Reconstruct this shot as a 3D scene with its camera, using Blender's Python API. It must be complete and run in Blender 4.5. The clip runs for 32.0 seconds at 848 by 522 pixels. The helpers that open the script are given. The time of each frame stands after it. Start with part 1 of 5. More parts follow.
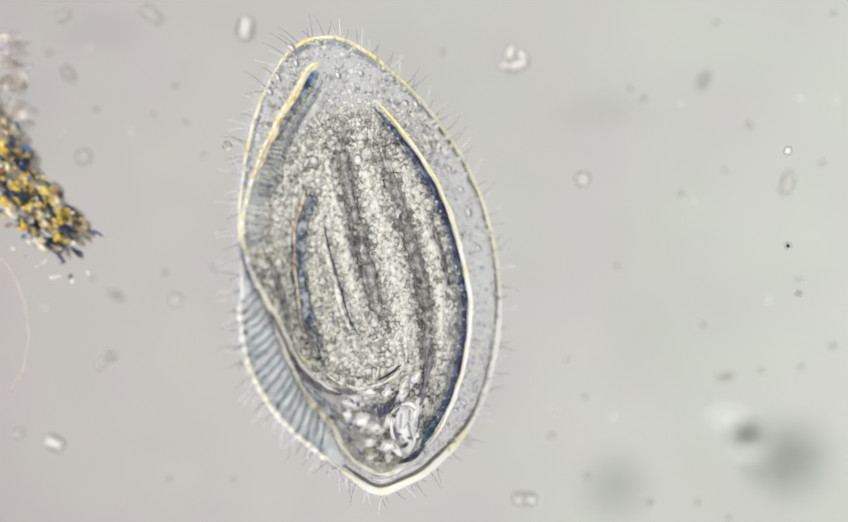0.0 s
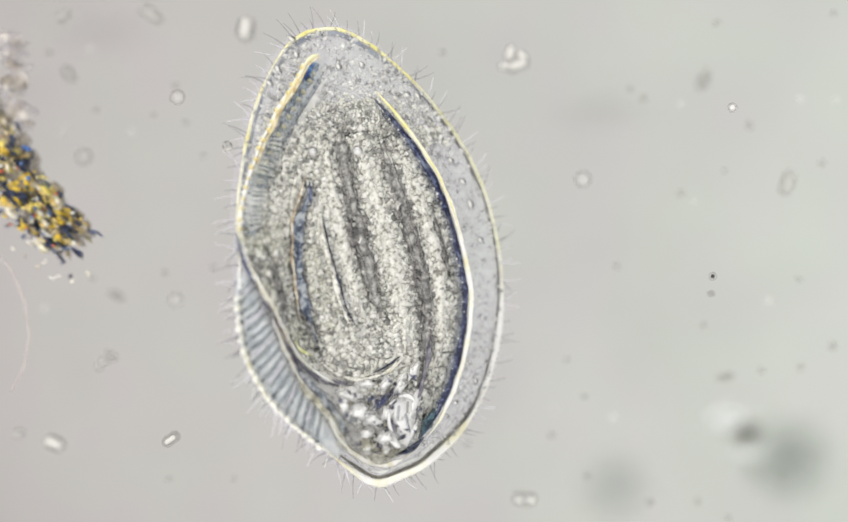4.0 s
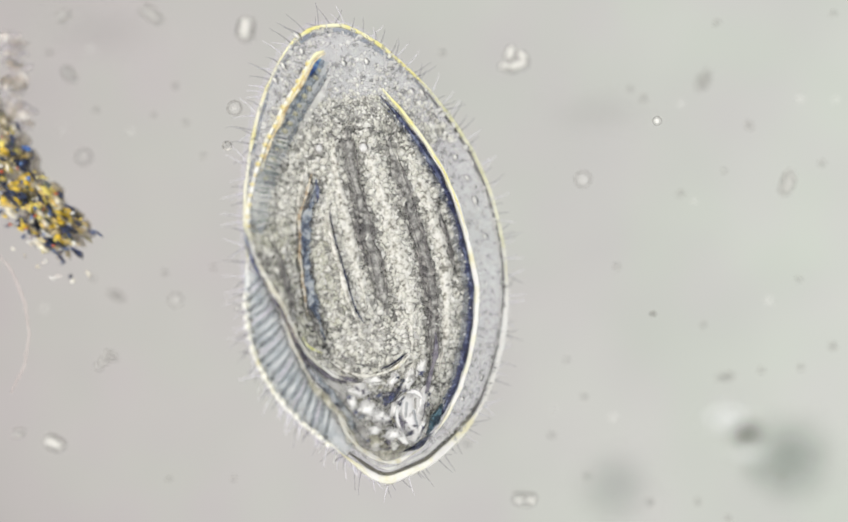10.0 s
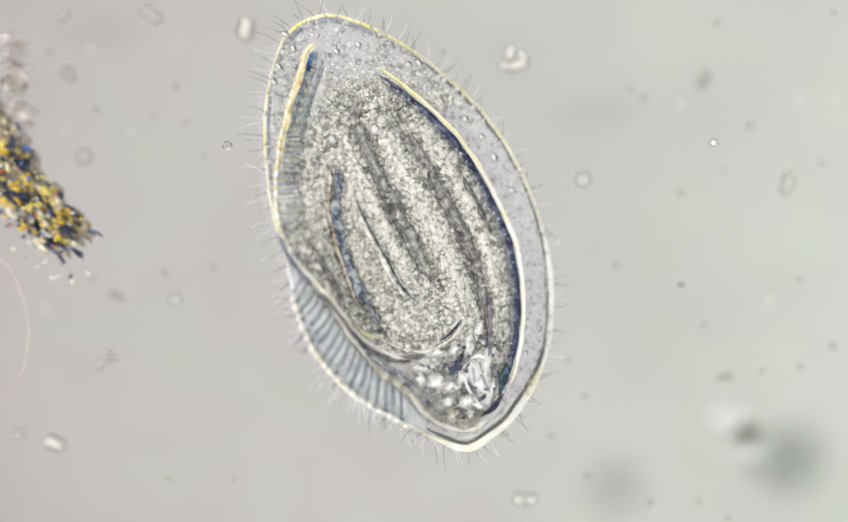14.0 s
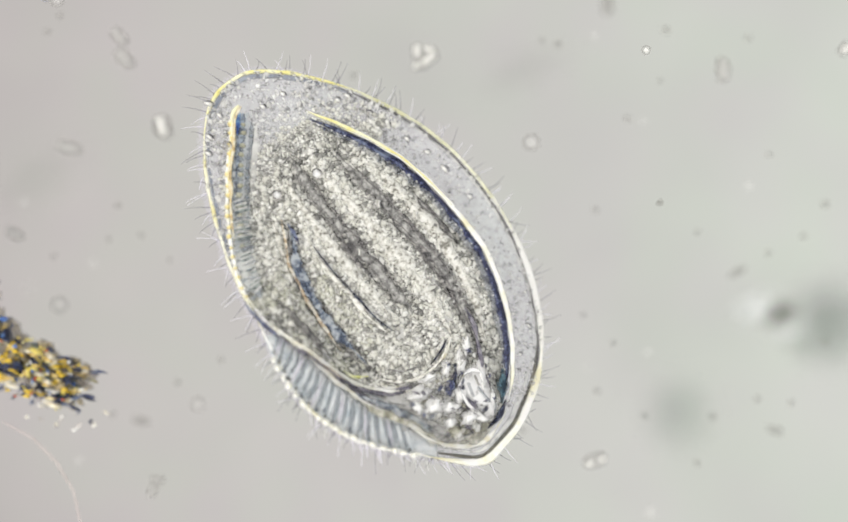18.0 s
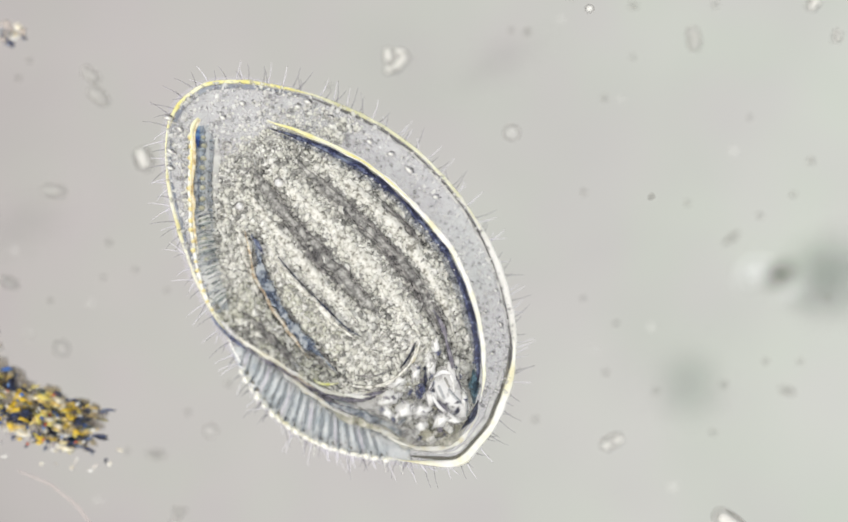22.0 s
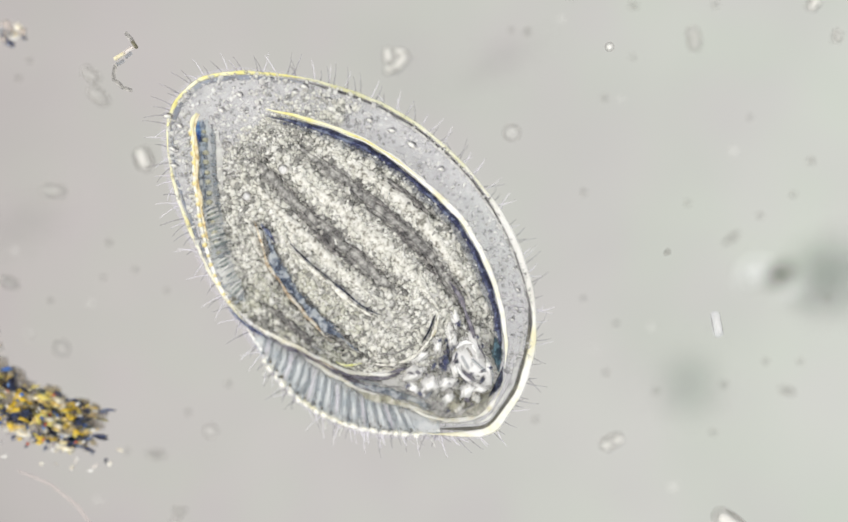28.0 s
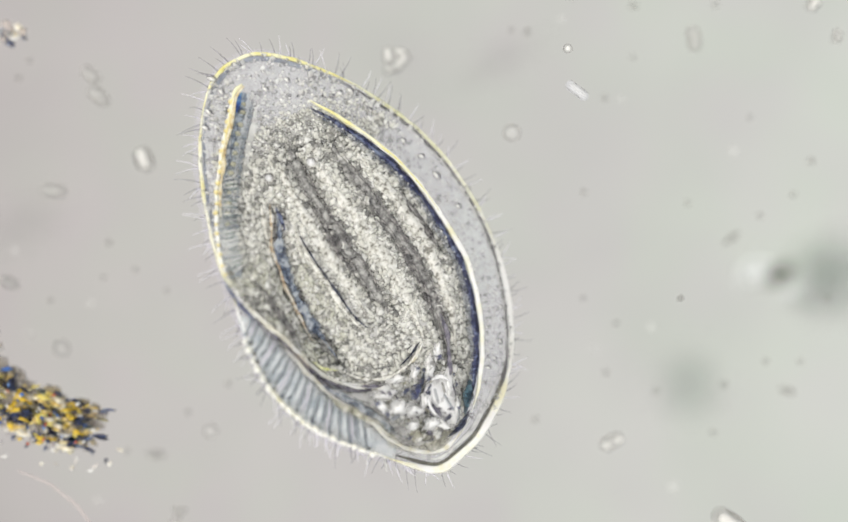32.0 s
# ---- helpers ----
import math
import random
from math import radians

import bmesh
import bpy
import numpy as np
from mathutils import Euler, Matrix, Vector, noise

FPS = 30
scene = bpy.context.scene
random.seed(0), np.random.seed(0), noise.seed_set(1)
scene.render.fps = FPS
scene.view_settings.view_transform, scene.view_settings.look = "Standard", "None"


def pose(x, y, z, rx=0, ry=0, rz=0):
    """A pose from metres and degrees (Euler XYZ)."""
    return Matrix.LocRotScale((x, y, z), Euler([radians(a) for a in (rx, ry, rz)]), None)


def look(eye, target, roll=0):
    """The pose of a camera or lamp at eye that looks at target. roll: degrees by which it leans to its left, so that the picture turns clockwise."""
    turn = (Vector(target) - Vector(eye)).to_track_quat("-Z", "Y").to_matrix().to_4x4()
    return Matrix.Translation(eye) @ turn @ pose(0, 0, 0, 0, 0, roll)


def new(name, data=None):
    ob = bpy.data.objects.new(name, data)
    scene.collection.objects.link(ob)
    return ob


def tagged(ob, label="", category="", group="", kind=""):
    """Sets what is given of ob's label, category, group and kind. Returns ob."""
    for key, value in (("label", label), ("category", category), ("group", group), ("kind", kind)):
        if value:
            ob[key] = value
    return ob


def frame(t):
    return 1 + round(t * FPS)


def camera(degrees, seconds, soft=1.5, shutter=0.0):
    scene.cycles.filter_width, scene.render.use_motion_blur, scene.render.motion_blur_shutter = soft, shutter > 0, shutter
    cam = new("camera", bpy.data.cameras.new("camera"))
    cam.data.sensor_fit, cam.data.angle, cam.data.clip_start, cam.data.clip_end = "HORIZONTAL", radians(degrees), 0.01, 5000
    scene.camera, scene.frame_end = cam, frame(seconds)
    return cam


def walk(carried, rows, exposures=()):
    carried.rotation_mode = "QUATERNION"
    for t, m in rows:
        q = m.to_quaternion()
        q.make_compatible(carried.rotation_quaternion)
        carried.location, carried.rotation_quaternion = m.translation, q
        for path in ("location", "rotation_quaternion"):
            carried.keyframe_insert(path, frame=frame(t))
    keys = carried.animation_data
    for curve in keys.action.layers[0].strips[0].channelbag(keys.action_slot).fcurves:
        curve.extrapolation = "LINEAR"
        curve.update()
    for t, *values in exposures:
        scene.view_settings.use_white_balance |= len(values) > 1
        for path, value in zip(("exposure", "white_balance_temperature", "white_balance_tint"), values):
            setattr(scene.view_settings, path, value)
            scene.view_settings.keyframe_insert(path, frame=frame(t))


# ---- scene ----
# A drop of pond water on a microscope slide, modelled about 6000 times life size: 1 mm here is about 0.17 micrometres.
# z = 0 is the plane of focus. The field is seen from straight above.
EYE = 2.154
cam = camera(40.0, 32.0, soft=1.5)
scene.cycles.transparent_max_bounces = 40
cam.data.dof.use_dof = True
cam.data.dof.focus_distance = EYE - 0.02
cam.data.dof.aperture_fstop = 0.34
STAGE = [
    (0.0, 0.0, 0.0, 0.0), (16.5, -0.0004, 0.0005, 0.0), (17.0, -0.0028, 0.0010, -0.05), (17.5, 0.0060, 0.0089, -6.98),
    (18.0, 0.0304, 0.0215, -21.65), (18.5, 0.0463, 0.0242, -28.20), (19.0, 0.0283, 0.0191, -28.18),
    (19.5, 0.0326, 0.0242, -28.14), (20.0, 0.0415, 0.0201, -28.22), (32.0, 0.0413, 0.0201, -28.22)]
walk(cam, [(t, pose(x, y, EYE, 0, 0, turn)) for t, x, y, turn in STAGE])

# ---- light: a soft fill added from above, a low oblique lamp added for relief, and the lit field of the condenser below ----
world = bpy.data.worlds.new("room_light")
scene.world = world
world.use_nodes = True
world.node_tree.nodes["Background"].inputs[0].default_value = (1.0, 0.99, 0.98, 1)
world.node_tree.nodes["Background"].inputs[1].default_value = 1.0
lamp = new("oblique_lamp", bpy.data.lights.new("oblique_lamp", "SUN"))
lamp.data.energy, lamp.data.angle, lamp.data.color = 1.8, radians(6), (1.0, 0.96, 0.88)
lamp.matrix_world = look((-2.0, 0.9, 1.8), (0, 0, 0))

# ---- materials ----
def material(name):
    m = bpy.data.materials.new(name)
    m.use_nodes = True
    nt = m.node_tree
    nt.nodes.clear()
    return m, nt, nt.nodes.new("ShaderNodeOutputMaterial")


def ramp(nt, fac, stops):
    r = nt.nodes.new("ShaderNodeValToRGB")
    while len(r.color_ramp.elements) < len(stops):
        r.color_ramp.elements.new(0.5)
    for e, (p, c) in zip(r.color_ramp.elements, stops):
        e.position, e.color = p, (*c, 1)
    nt.links.new(fac, r.inputs[0])
    return r.outputs[0]


def grain(nt, scale, detail=3.0, rough=0.6):
    co = nt.nodes.new("ShaderNodeTexCoord")
    n = nt.nodes.new("ShaderNodeTexNoise")
    n.inputs["Scale"].default_value, n.inputs["Detail"].default_value, n.inputs["Roughness"].default_value = scale, detail, rough
    nt.links.new(co.outputs["Object"], n.inputs["Vector"])
    return n.outputs["Fac"]


def surface(name, stops, scale, clear=0.0, rough=0.45, bump=0.0, detail=3.0, island=False, tint=(1, 1, 1)):
    """A grained jelly; clear is the share of light that passes straight through, more of it where the body is thin."""
    m, nt, out = material(name)
    fac = grain(nt, scale, detail)
    if island:
        geo = nt.nodes.new("ShaderNodeNewGeometry")
        mix = nt.nodes.new("ShaderNodeMath")
        mix.operation, mix.use_clamp = "MULTIPLY_ADD", True
        nt.links.new(geo.outputs["Random Per Island"], mix.inputs[0])
        mix.inputs[1].default_value = 0.6
        half = nt.nodes.new("ShaderNodeMath")
        half.operation = "MULTIPLY"
        half.inputs[1].default_value = 0.4
        nt.links.new(fac, half.inputs[0])
        nt.links.new(half.outputs[0], mix.inputs[2])
        fac = mix.outputs[0]
    b = nt.nodes.new("ShaderNodeBsdfPrincipled")
    nt.links.new(ramp(nt, fac, stops), b.inputs["Base Color"])
    b.inputs["Roughness"].default_value = rough
    b.inputs["Specular IOR Level"].default_value = 0.25
    if bump:
        bp = nt.nodes.new("ShaderNodeBump")
        bp.inputs["Strength"].default_value, bp.inputs["Distance"].default_value = bump, 0.004
        nt.links.new(fac, bp.inputs["Height"])
        nt.links.new(bp.outputs[0], b.inputs["Normal"])
    tr = nt.nodes.new("ShaderNodeBsdfTransparent")
    tr.inputs[0].default_value = (*tint, 1)
    mx = nt.nodes.new("ShaderNodeMixShader")
    thin = nt.nodes.new("ShaderNodeAttribute")
    thin.attribute_name = "thin"
    share = nt.nodes.new("ShaderNodeMath")
    share.operation = "MULTIPLY_ADD"
    share.inputs[1].default_value, share.inputs[2].default_value = 1 - clear, clear
    nt.links.new(thin.outputs["Fac"], share.inputs[0])
    nt.links.new(share.outputs[0], mx.inputs[0])
    nt.links.new(b.outputs[0], mx.inputs[1])
    nt.links.new(tr.outputs[0], mx.inputs[2])
    nt.links.new(mx.outputs[0], out.inputs[0])
    return m


def lit_field():
    """The glowing field of the condenser: nearly even, rosier to one side and greener to the other, with faint mottling."""
    m, nt, out = material("lit_field")
    co = nt.nodes.new("ShaderNodeTexCoord")
    sep = nt.nodes.new("ShaderNodeSeparateXYZ")
    nt.links.new(co.outputs["Object"], sep.inputs[0])
    mr = nt.nodes.new("ShaderNodeMapRange")
    mr.inputs["From Min"].default_value, mr.inputs["From Max"].default_value = -2.0, 2.0
    nt.links.new(sep.outputs[0], mr.inputs[0])
    col = ramp(nt, mr.outputs[0], [(0.0, (0.553, 0.513, 0.504)), (0.42, (0.608, 0.590, 0.567)), (1.0, (0.662, 0.674, 0.630))])
    f = grain(nt, 1.2, 2.0, 0.4)
    sh = ramp(nt, f, [(0.30, (0.945, 0.935, 0.945)), (0.62, (1.025, 1.035, 1.022))])
    mul = nt.nodes.new("ShaderNodeMix")
    mul.data_type, mul.blend_type = "RGBA", "MULTIPLY"
    mul.inputs[0].default_value = 1.0
    nt.links.new(col, mul.inputs[6])
    nt.links.new(sh, mul.inputs[7])
    fine = ramp(nt, grain(nt, 7.0, 3.0, 0.6), [(0.35, (0.984, 0.980, 0.988)), (0.65, (1.014, 1.018, 1.010))])
    mul2 = nt.nodes.new("ShaderNodeMix")
    mul2.data_type, mul2.blend_type = "RGBA", "MULTIPLY"
    mul2.inputs[0].default_value = 1.0
    nt.links.new(mul.outputs[2], mul2.inputs[6])
    nt.links.new(fine, mul2.inputs[7])
    hue = ramp(nt, grain(nt, 4.0, 2.0, 0.5), [(0.36, (1.014, 0.988, 1.012)), (0.64, (0.988, 1.010, 0.984))])
    mul3 = nt.nodes.new("ShaderNodeMix")
    mul3.data_type, mul3.blend_type = "RGBA", "MULTIPLY"
    mul3.inputs[0].default_value = 1.0
    nt.links.new(mul2.outputs[2], mul3.inputs[6])
    nt.links.new(hue, mul3.inputs[7])
    e = nt.nodes.new("ShaderNodeEmission")
    nt.links.new(mul3.outputs[2], e.inputs[0])
    nt.links.new(e.outputs[0], out.inputs[0])
    return m


def slide_glass():
    """Clear glass in water: it hardly bends the light."""
    m, nt, out = material("slide_glass")
    g = nt.nodes.new("ShaderNodeBsdfRefraction")
    g.inputs["Color"].default_value = (0.985, 0.99, 0.985, 1)
    g.inputs["Roughness"].default_value, g.inputs["IOR"].default_value = 0.0, 1.01
    nt.links.new(g.outputs[0], out.inputs[0])
    return m


def soft_dirt_glint(name, colour, strength):
    """Dirt and painted glints that thin out from their middle to their uneven edge."""
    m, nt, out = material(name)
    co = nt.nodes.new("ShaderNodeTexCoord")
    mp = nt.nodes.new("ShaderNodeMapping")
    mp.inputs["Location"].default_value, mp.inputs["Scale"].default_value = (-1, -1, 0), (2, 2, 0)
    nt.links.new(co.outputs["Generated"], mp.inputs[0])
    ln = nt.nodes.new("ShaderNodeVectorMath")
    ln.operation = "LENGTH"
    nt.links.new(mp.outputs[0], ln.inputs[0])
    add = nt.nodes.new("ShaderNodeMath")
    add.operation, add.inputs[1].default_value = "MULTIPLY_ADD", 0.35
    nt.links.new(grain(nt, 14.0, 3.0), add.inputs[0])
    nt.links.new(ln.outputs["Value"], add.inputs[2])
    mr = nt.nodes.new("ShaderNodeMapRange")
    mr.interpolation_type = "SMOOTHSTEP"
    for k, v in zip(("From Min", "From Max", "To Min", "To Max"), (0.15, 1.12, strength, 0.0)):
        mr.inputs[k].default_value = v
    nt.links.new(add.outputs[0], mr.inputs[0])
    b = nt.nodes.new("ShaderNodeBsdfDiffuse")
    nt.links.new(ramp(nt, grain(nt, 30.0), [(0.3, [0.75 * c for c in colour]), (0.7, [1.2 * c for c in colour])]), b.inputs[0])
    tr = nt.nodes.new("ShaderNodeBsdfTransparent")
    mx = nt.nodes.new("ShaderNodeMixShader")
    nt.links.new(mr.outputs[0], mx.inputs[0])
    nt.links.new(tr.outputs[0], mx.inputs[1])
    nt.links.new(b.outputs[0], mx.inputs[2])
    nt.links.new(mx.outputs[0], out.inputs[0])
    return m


FIELD = lit_field()
MURK_FAINT = soft_dirt_glint("pale_murky_green", (0.22, 0.265, 0.24), 0.20)
SLATE_DARK = surface("slate_groove", [(0.36, (0.05, 0.06, 0.085)), (0.48, (0.22, 0.26, 0.30)), (0.60, (0.70, 0.73, 0.73))], 75.0, clear=0.42, detail=4.0)
RIM_FAINT = surface("faint_rim", [(0.36, (0.34, 0.34, 0.34)), (0.48, (0.78, 0.78, 0.75)), (0.60, (0.96, 0.96, 0.93))], 36.0, clear=0.50)
TUFT = surface("cream_bristle", [(0.36, (0.78, 0.72, 0.50)), (0.48, (0.94, 0.93, 0.84)), (0.60, (0.98, 0.98, 0.96))], 40.0, clear=0.40)
RUBY = surface("ruby_spark", [(0.3, (0.35, 0.03, 0.02)), (0.7, (0.75, 0.20, 0.10))], 32.0, rough=0.25)
CURL = surface("pale_curl", [(0.36, (0.52, 0.46, 0.42)), (0.48, (0.86, 0.80, 0.74)), (0.60, (0.97, 0.95, 0.92))], 40.0, clear=0.40)
CHAIN_GREY = surface("chain_grey", [(0.36, (0.10, 0.10, 0.10)), (0.50, (0.34, 0.33, 0.31)), (0.62, (0.78, 0.76, 0.71))], 60.0, clear=0.40)
BLACK_NAVY = surface("black_navy", [(0.36, (0.006, 0.007, 0.022)), (0.50, (0.020, 0.025, 0.062)), (0.62, (0.10, 0.12, 0.17))], 60.0, clear=0.10, detail=4.0)
ZONE = surface("blue_grey_band", [(0.36, (0.13, 0.155, 0.20)), (0.47, (0.32, 0.365, 0.41)), (0.58, (0.72, 0.75, 0.77))], 75.0, clear=0.36, detail=4.0)
BRIGHT = surface("clear_white_vacuole", [(0.34, (0.62, 0.61, 0.61)), (0.42, (0.92, 0.92, 0.91)), (0.52, (0.99, 0.99, 0.99))], 60.0, clear=0.16, rough=0.2, bump=0.4)
TAN_FRINGE = surface("rusty_edge", [(0.38, (0.40, 0.28, 0.17)), (0.47, (0.72, 0.60, 0.43)), (0.58, (0.95, 0.91, 0.80))], 80.0, clear=0.35)
GLASS = slide_glass()
HYALINE = surface("clear_cytoplasm", [(0.34, (0.56, 0.57, 0.61)), (0.46, (0.80, 0.81, 0.84)), (0.60, (0.96, 0.965, 0.98))], 50.0, clear=0.80, tint=(0.98, 0.982, 1.0), bump=0.3, detail=4.0)
ENDO = surface("grainy_cytoplasm", [(0.37, (0.26, 0.255, 0.24)), (0.45, (0.70, 0.69, 0.64)), (0.53, (0.93, 0.92, 0.875)), (0.62, (0.98, 0.97, 0.95))], 66.0, clear=0.48, bump=0.8, detail=4.0)
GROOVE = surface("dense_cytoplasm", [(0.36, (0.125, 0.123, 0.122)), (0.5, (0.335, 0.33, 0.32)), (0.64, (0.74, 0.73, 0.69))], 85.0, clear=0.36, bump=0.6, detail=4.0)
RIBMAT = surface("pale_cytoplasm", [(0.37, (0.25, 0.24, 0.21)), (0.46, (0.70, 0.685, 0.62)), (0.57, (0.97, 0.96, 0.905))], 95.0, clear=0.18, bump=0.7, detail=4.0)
CREAM = surface("pale_granules", [(0.08, (0.63, 0.62, 0.56)), (0.36, (0.83, 0.825, 0.755)), (0.75, (0.965, 0.96, 0.92))], 60.0, island=True, clear=0.28)
DUSK = surface("dark_granules", [(0.1, (0.16, 0.16, 0.156)), (0.5, (0.375, 0.372, 0.35)), (0.9, (0.65, 0.64, 0.59))], 60.0, island=True, clear=0.32)
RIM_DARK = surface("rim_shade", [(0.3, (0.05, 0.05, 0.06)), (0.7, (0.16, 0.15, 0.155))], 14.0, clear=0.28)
FLECK_PALE = surface("pale_flecks", [(0.1, (0.74, 0.73, 0.70)), (0.6, (0.97, 0.97, 0.95))], 60.0, island=True, clear=0.52)
FLECK_GREY = surface("grey_flecks", [(0.1, (0.22, 0.22, 0.23)), (0.6, (0.46, 0.46, 0.47))], 60.0, island=True, clear=0.68)
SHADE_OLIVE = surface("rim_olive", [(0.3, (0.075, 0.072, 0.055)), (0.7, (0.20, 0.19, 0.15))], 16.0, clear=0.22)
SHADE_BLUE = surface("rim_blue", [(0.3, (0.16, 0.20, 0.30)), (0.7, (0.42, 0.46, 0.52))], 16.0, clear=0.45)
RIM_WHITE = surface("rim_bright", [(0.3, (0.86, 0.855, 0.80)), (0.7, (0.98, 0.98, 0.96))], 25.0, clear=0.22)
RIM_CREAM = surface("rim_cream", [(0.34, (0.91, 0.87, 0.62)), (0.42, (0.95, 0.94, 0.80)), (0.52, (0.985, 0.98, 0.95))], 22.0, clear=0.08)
FRINGE = surface("lilac_fringe", [(0.3, (0.70, 0.66, 0.88)), (0.7, (0.86, 0.82, 0.95))], 16.0, clear=0.90)
FLANK_YELLOW = surface("flank_yellow", [(0.34, (0.78, 0.70, 0.28)), (0.46, (0.90, 0.86, 0.52)), (0.60, (0.96, 0.95, 0.80))], 18.0, clear=0.30)
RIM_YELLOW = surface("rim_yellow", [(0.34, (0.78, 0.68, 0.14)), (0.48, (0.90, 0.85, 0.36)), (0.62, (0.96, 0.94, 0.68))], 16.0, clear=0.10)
AMBER = surface("amber_edge", [(0.34, (0.50, 0.26, 0.05)), (0.46, (0.80, 0.58, 0.16)), (0.60, (0.95, 0.90, 0.60))], 60.0, clear=0.20)
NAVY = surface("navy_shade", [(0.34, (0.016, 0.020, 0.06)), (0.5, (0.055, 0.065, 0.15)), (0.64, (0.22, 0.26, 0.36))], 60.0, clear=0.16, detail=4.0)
PALEBLUE = surface("pale_blue_plate", [(0.3, (0.46, 0.52, 0.56)), (0.5, (0.72, 0.76, 0.78)), (0.66, (0.93, 0.94, 0.94))], 34.0, clear=0.45)
SLATE = surface("slate_slit", [(0.3, (0.13, 0.15, 0.18)), (0.7, (0.36, 0.39, 0.42))], 40.0, clear=0.54)
SLIT_SOFT = surface("soft_slit", [(0.3, (0.15, 0.18, 0.21)), (0.7, (0.38, 0.42, 0.45))], 40.0, clear=0.56)
GROOVE_NAVY = surface("groove_navy", [(0.36, (0.035, 0.048, 0.09)), (0.49, (0.16, 0.20, 0.27)), (0.61, (0.58, 0.62, 0.65))], 70.0, clear=0.34, detail=4.0)
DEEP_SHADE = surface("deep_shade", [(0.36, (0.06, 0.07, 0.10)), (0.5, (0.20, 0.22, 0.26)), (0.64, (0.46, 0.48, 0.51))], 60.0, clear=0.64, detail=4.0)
PLUM = surface("plum_membrane", [(0.34, (0.05, 0.045, 0.085)), (0.5, (0.17, 0.16, 0.20)), (0.66, (0.40, 0.38, 0.42))], 50.0, clear=0.22, detail=4.0)
CLEAR_BRIGHT = surface("bright_vesicle", [(0.34, (0.46, 0.46, 0.48)), (0.44, (0.88, 0.88, 0.89)), (0.55, (0.98, 0.98, 0.98))], 44.0, clear=0.22, rough=0.2, bump=0.5)
VACUOLE = surface("clear_vacuole", [(0.34, (0.46, 0.45, 0.45)), (0.41, (0.86, 0.86, 0.84)), (0.48, (0.99, 0.99, 0.98))], 48.0, clear=0.12, rough=0.2, bump=0.5)
CILIA_GREY = surface("cilium_grey", [(0.3, (0.16, 0.15, 0.18)), (0.7, (0.34, 0.33, 0.38))], 40.0, clear=0.72)
CILIA_PALE = surface("cilium_pale", [(0.3, (0.70, 0.68, 0.76)), (0.7, (0.90, 0.89, 0.93))], 40.0, clear=0.58)
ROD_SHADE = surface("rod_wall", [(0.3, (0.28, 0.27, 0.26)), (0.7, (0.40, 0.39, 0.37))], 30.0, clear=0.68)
WALL_SIDE = surface("rod_side", [(0.3, (0.16, 0.155, 0.15)), (0.7, (0.30, 0.29, 0.28))], 30.0, clear=0.56)
ROD_LIGHT = surface("rod_core", [(0.3, (0.90, 0.89, 0.84)), (0.7, (0.985, 0.98, 0.95))], 30.0, clear=0.42)
FAINT_LIGHT = surface("faint_core", [(0.3, (0.80, 0.79, 0.76)), (0.7, (0.93, 0.93, 0.90))], 30.0, clear=0.82)
SPECK_DARK = surface("brown_speck", [(0.3, (0.11, 0.105, 0.09)), (0.7, (0.24, 0.22, 0.20))], 40.0, clear=0.72)
SPECK_PALE = surface("pale_speck", [(0.3, (0.78, 0.77, 0.74)), (0.7, (0.90, 0.90, 0.87))], 30.0, clear=0.90)
SPECK_FAINT = surface("faint_brown_speck", [(0.3, (0.13, 0.12, 0.10)), (0.7, (0.26, 0.24, 0.21))], 40.0, clear=0.78)
SPECK_BLACK = surface("black_speck", [(0.3, (0.02, 0.02, 0.025)), (0.7, (0.08, 0.08, 0.08))], 40.0)
MURK = soft_dirt_glint("murky_green", (0.19, 0.235, 0.205), 0.36)
MURK_BROWN = soft_dirt_glint("murky_brown", (0.08, 0.075, 0.05), 0.85)
GLINT_PALE = soft_dirt_glint("murky_pale", (0.95, 0.96, 0.95), 0.90)
HAZE = soft_dirt_glint("faint_murk", (0.30, 0.29, 0.28), 0.085)
GOLD = surface("golden_crystal", [(0.3, (0.55, 0.30, 0.02)), (0.5, (0.85, 0.62, 0.06)), (0.7, (0.95, 0.86, 0.45))], 32.0, rough=0.25)
STRAW = surface("straw_crystal", [(0.3, (0.62, 0.55, 0.30)), (0.7, (0.95, 0.93, 0.80))], 32.0, rough=0.3)
SPARK = surface("blue_spark", [(0.3, (0.03, 0.07, 0.30)), (0.5, (0.08, 0.20, 0.55)), (0.7, (0.45, 0.65, 0.85))], 32.0, rough=0.25)
TAUPE = surface("taupe_dirt", [(0.36, (0.24, 0.20, 0.16)), (0.5, (0.44, 0.39, 0.32)), (0.64, (0.66, 0.60, 0.52))], 40.0, clear=0.36)
DUN = surface("dun_dirt", [(0.36, (0.26, 0.20, 0.10)), (0.5, (0.52, 0.43, 0.26)), (0.64, (0.80, 0.72, 0.54))], 45.0, clear=0.20)
OLIVE_DIRT = surface("olive_dirt", [(0.36, (0.06, 0.06, 0.03)), (0.5, (0.19, 0.17, 0.08)), (0.64, (0.40, 0.36, 0.20))], 45.0, clear=0.15)
LILAC_DIRT = surface("lilac_grey_dirt", [(0.36, (0.36, 0.34, 0.38)), (0.5, (0.52, 0.49, 0.51)), (0.64, (0.66, 0.62, 0.61))], 40.0, clear=0.55)
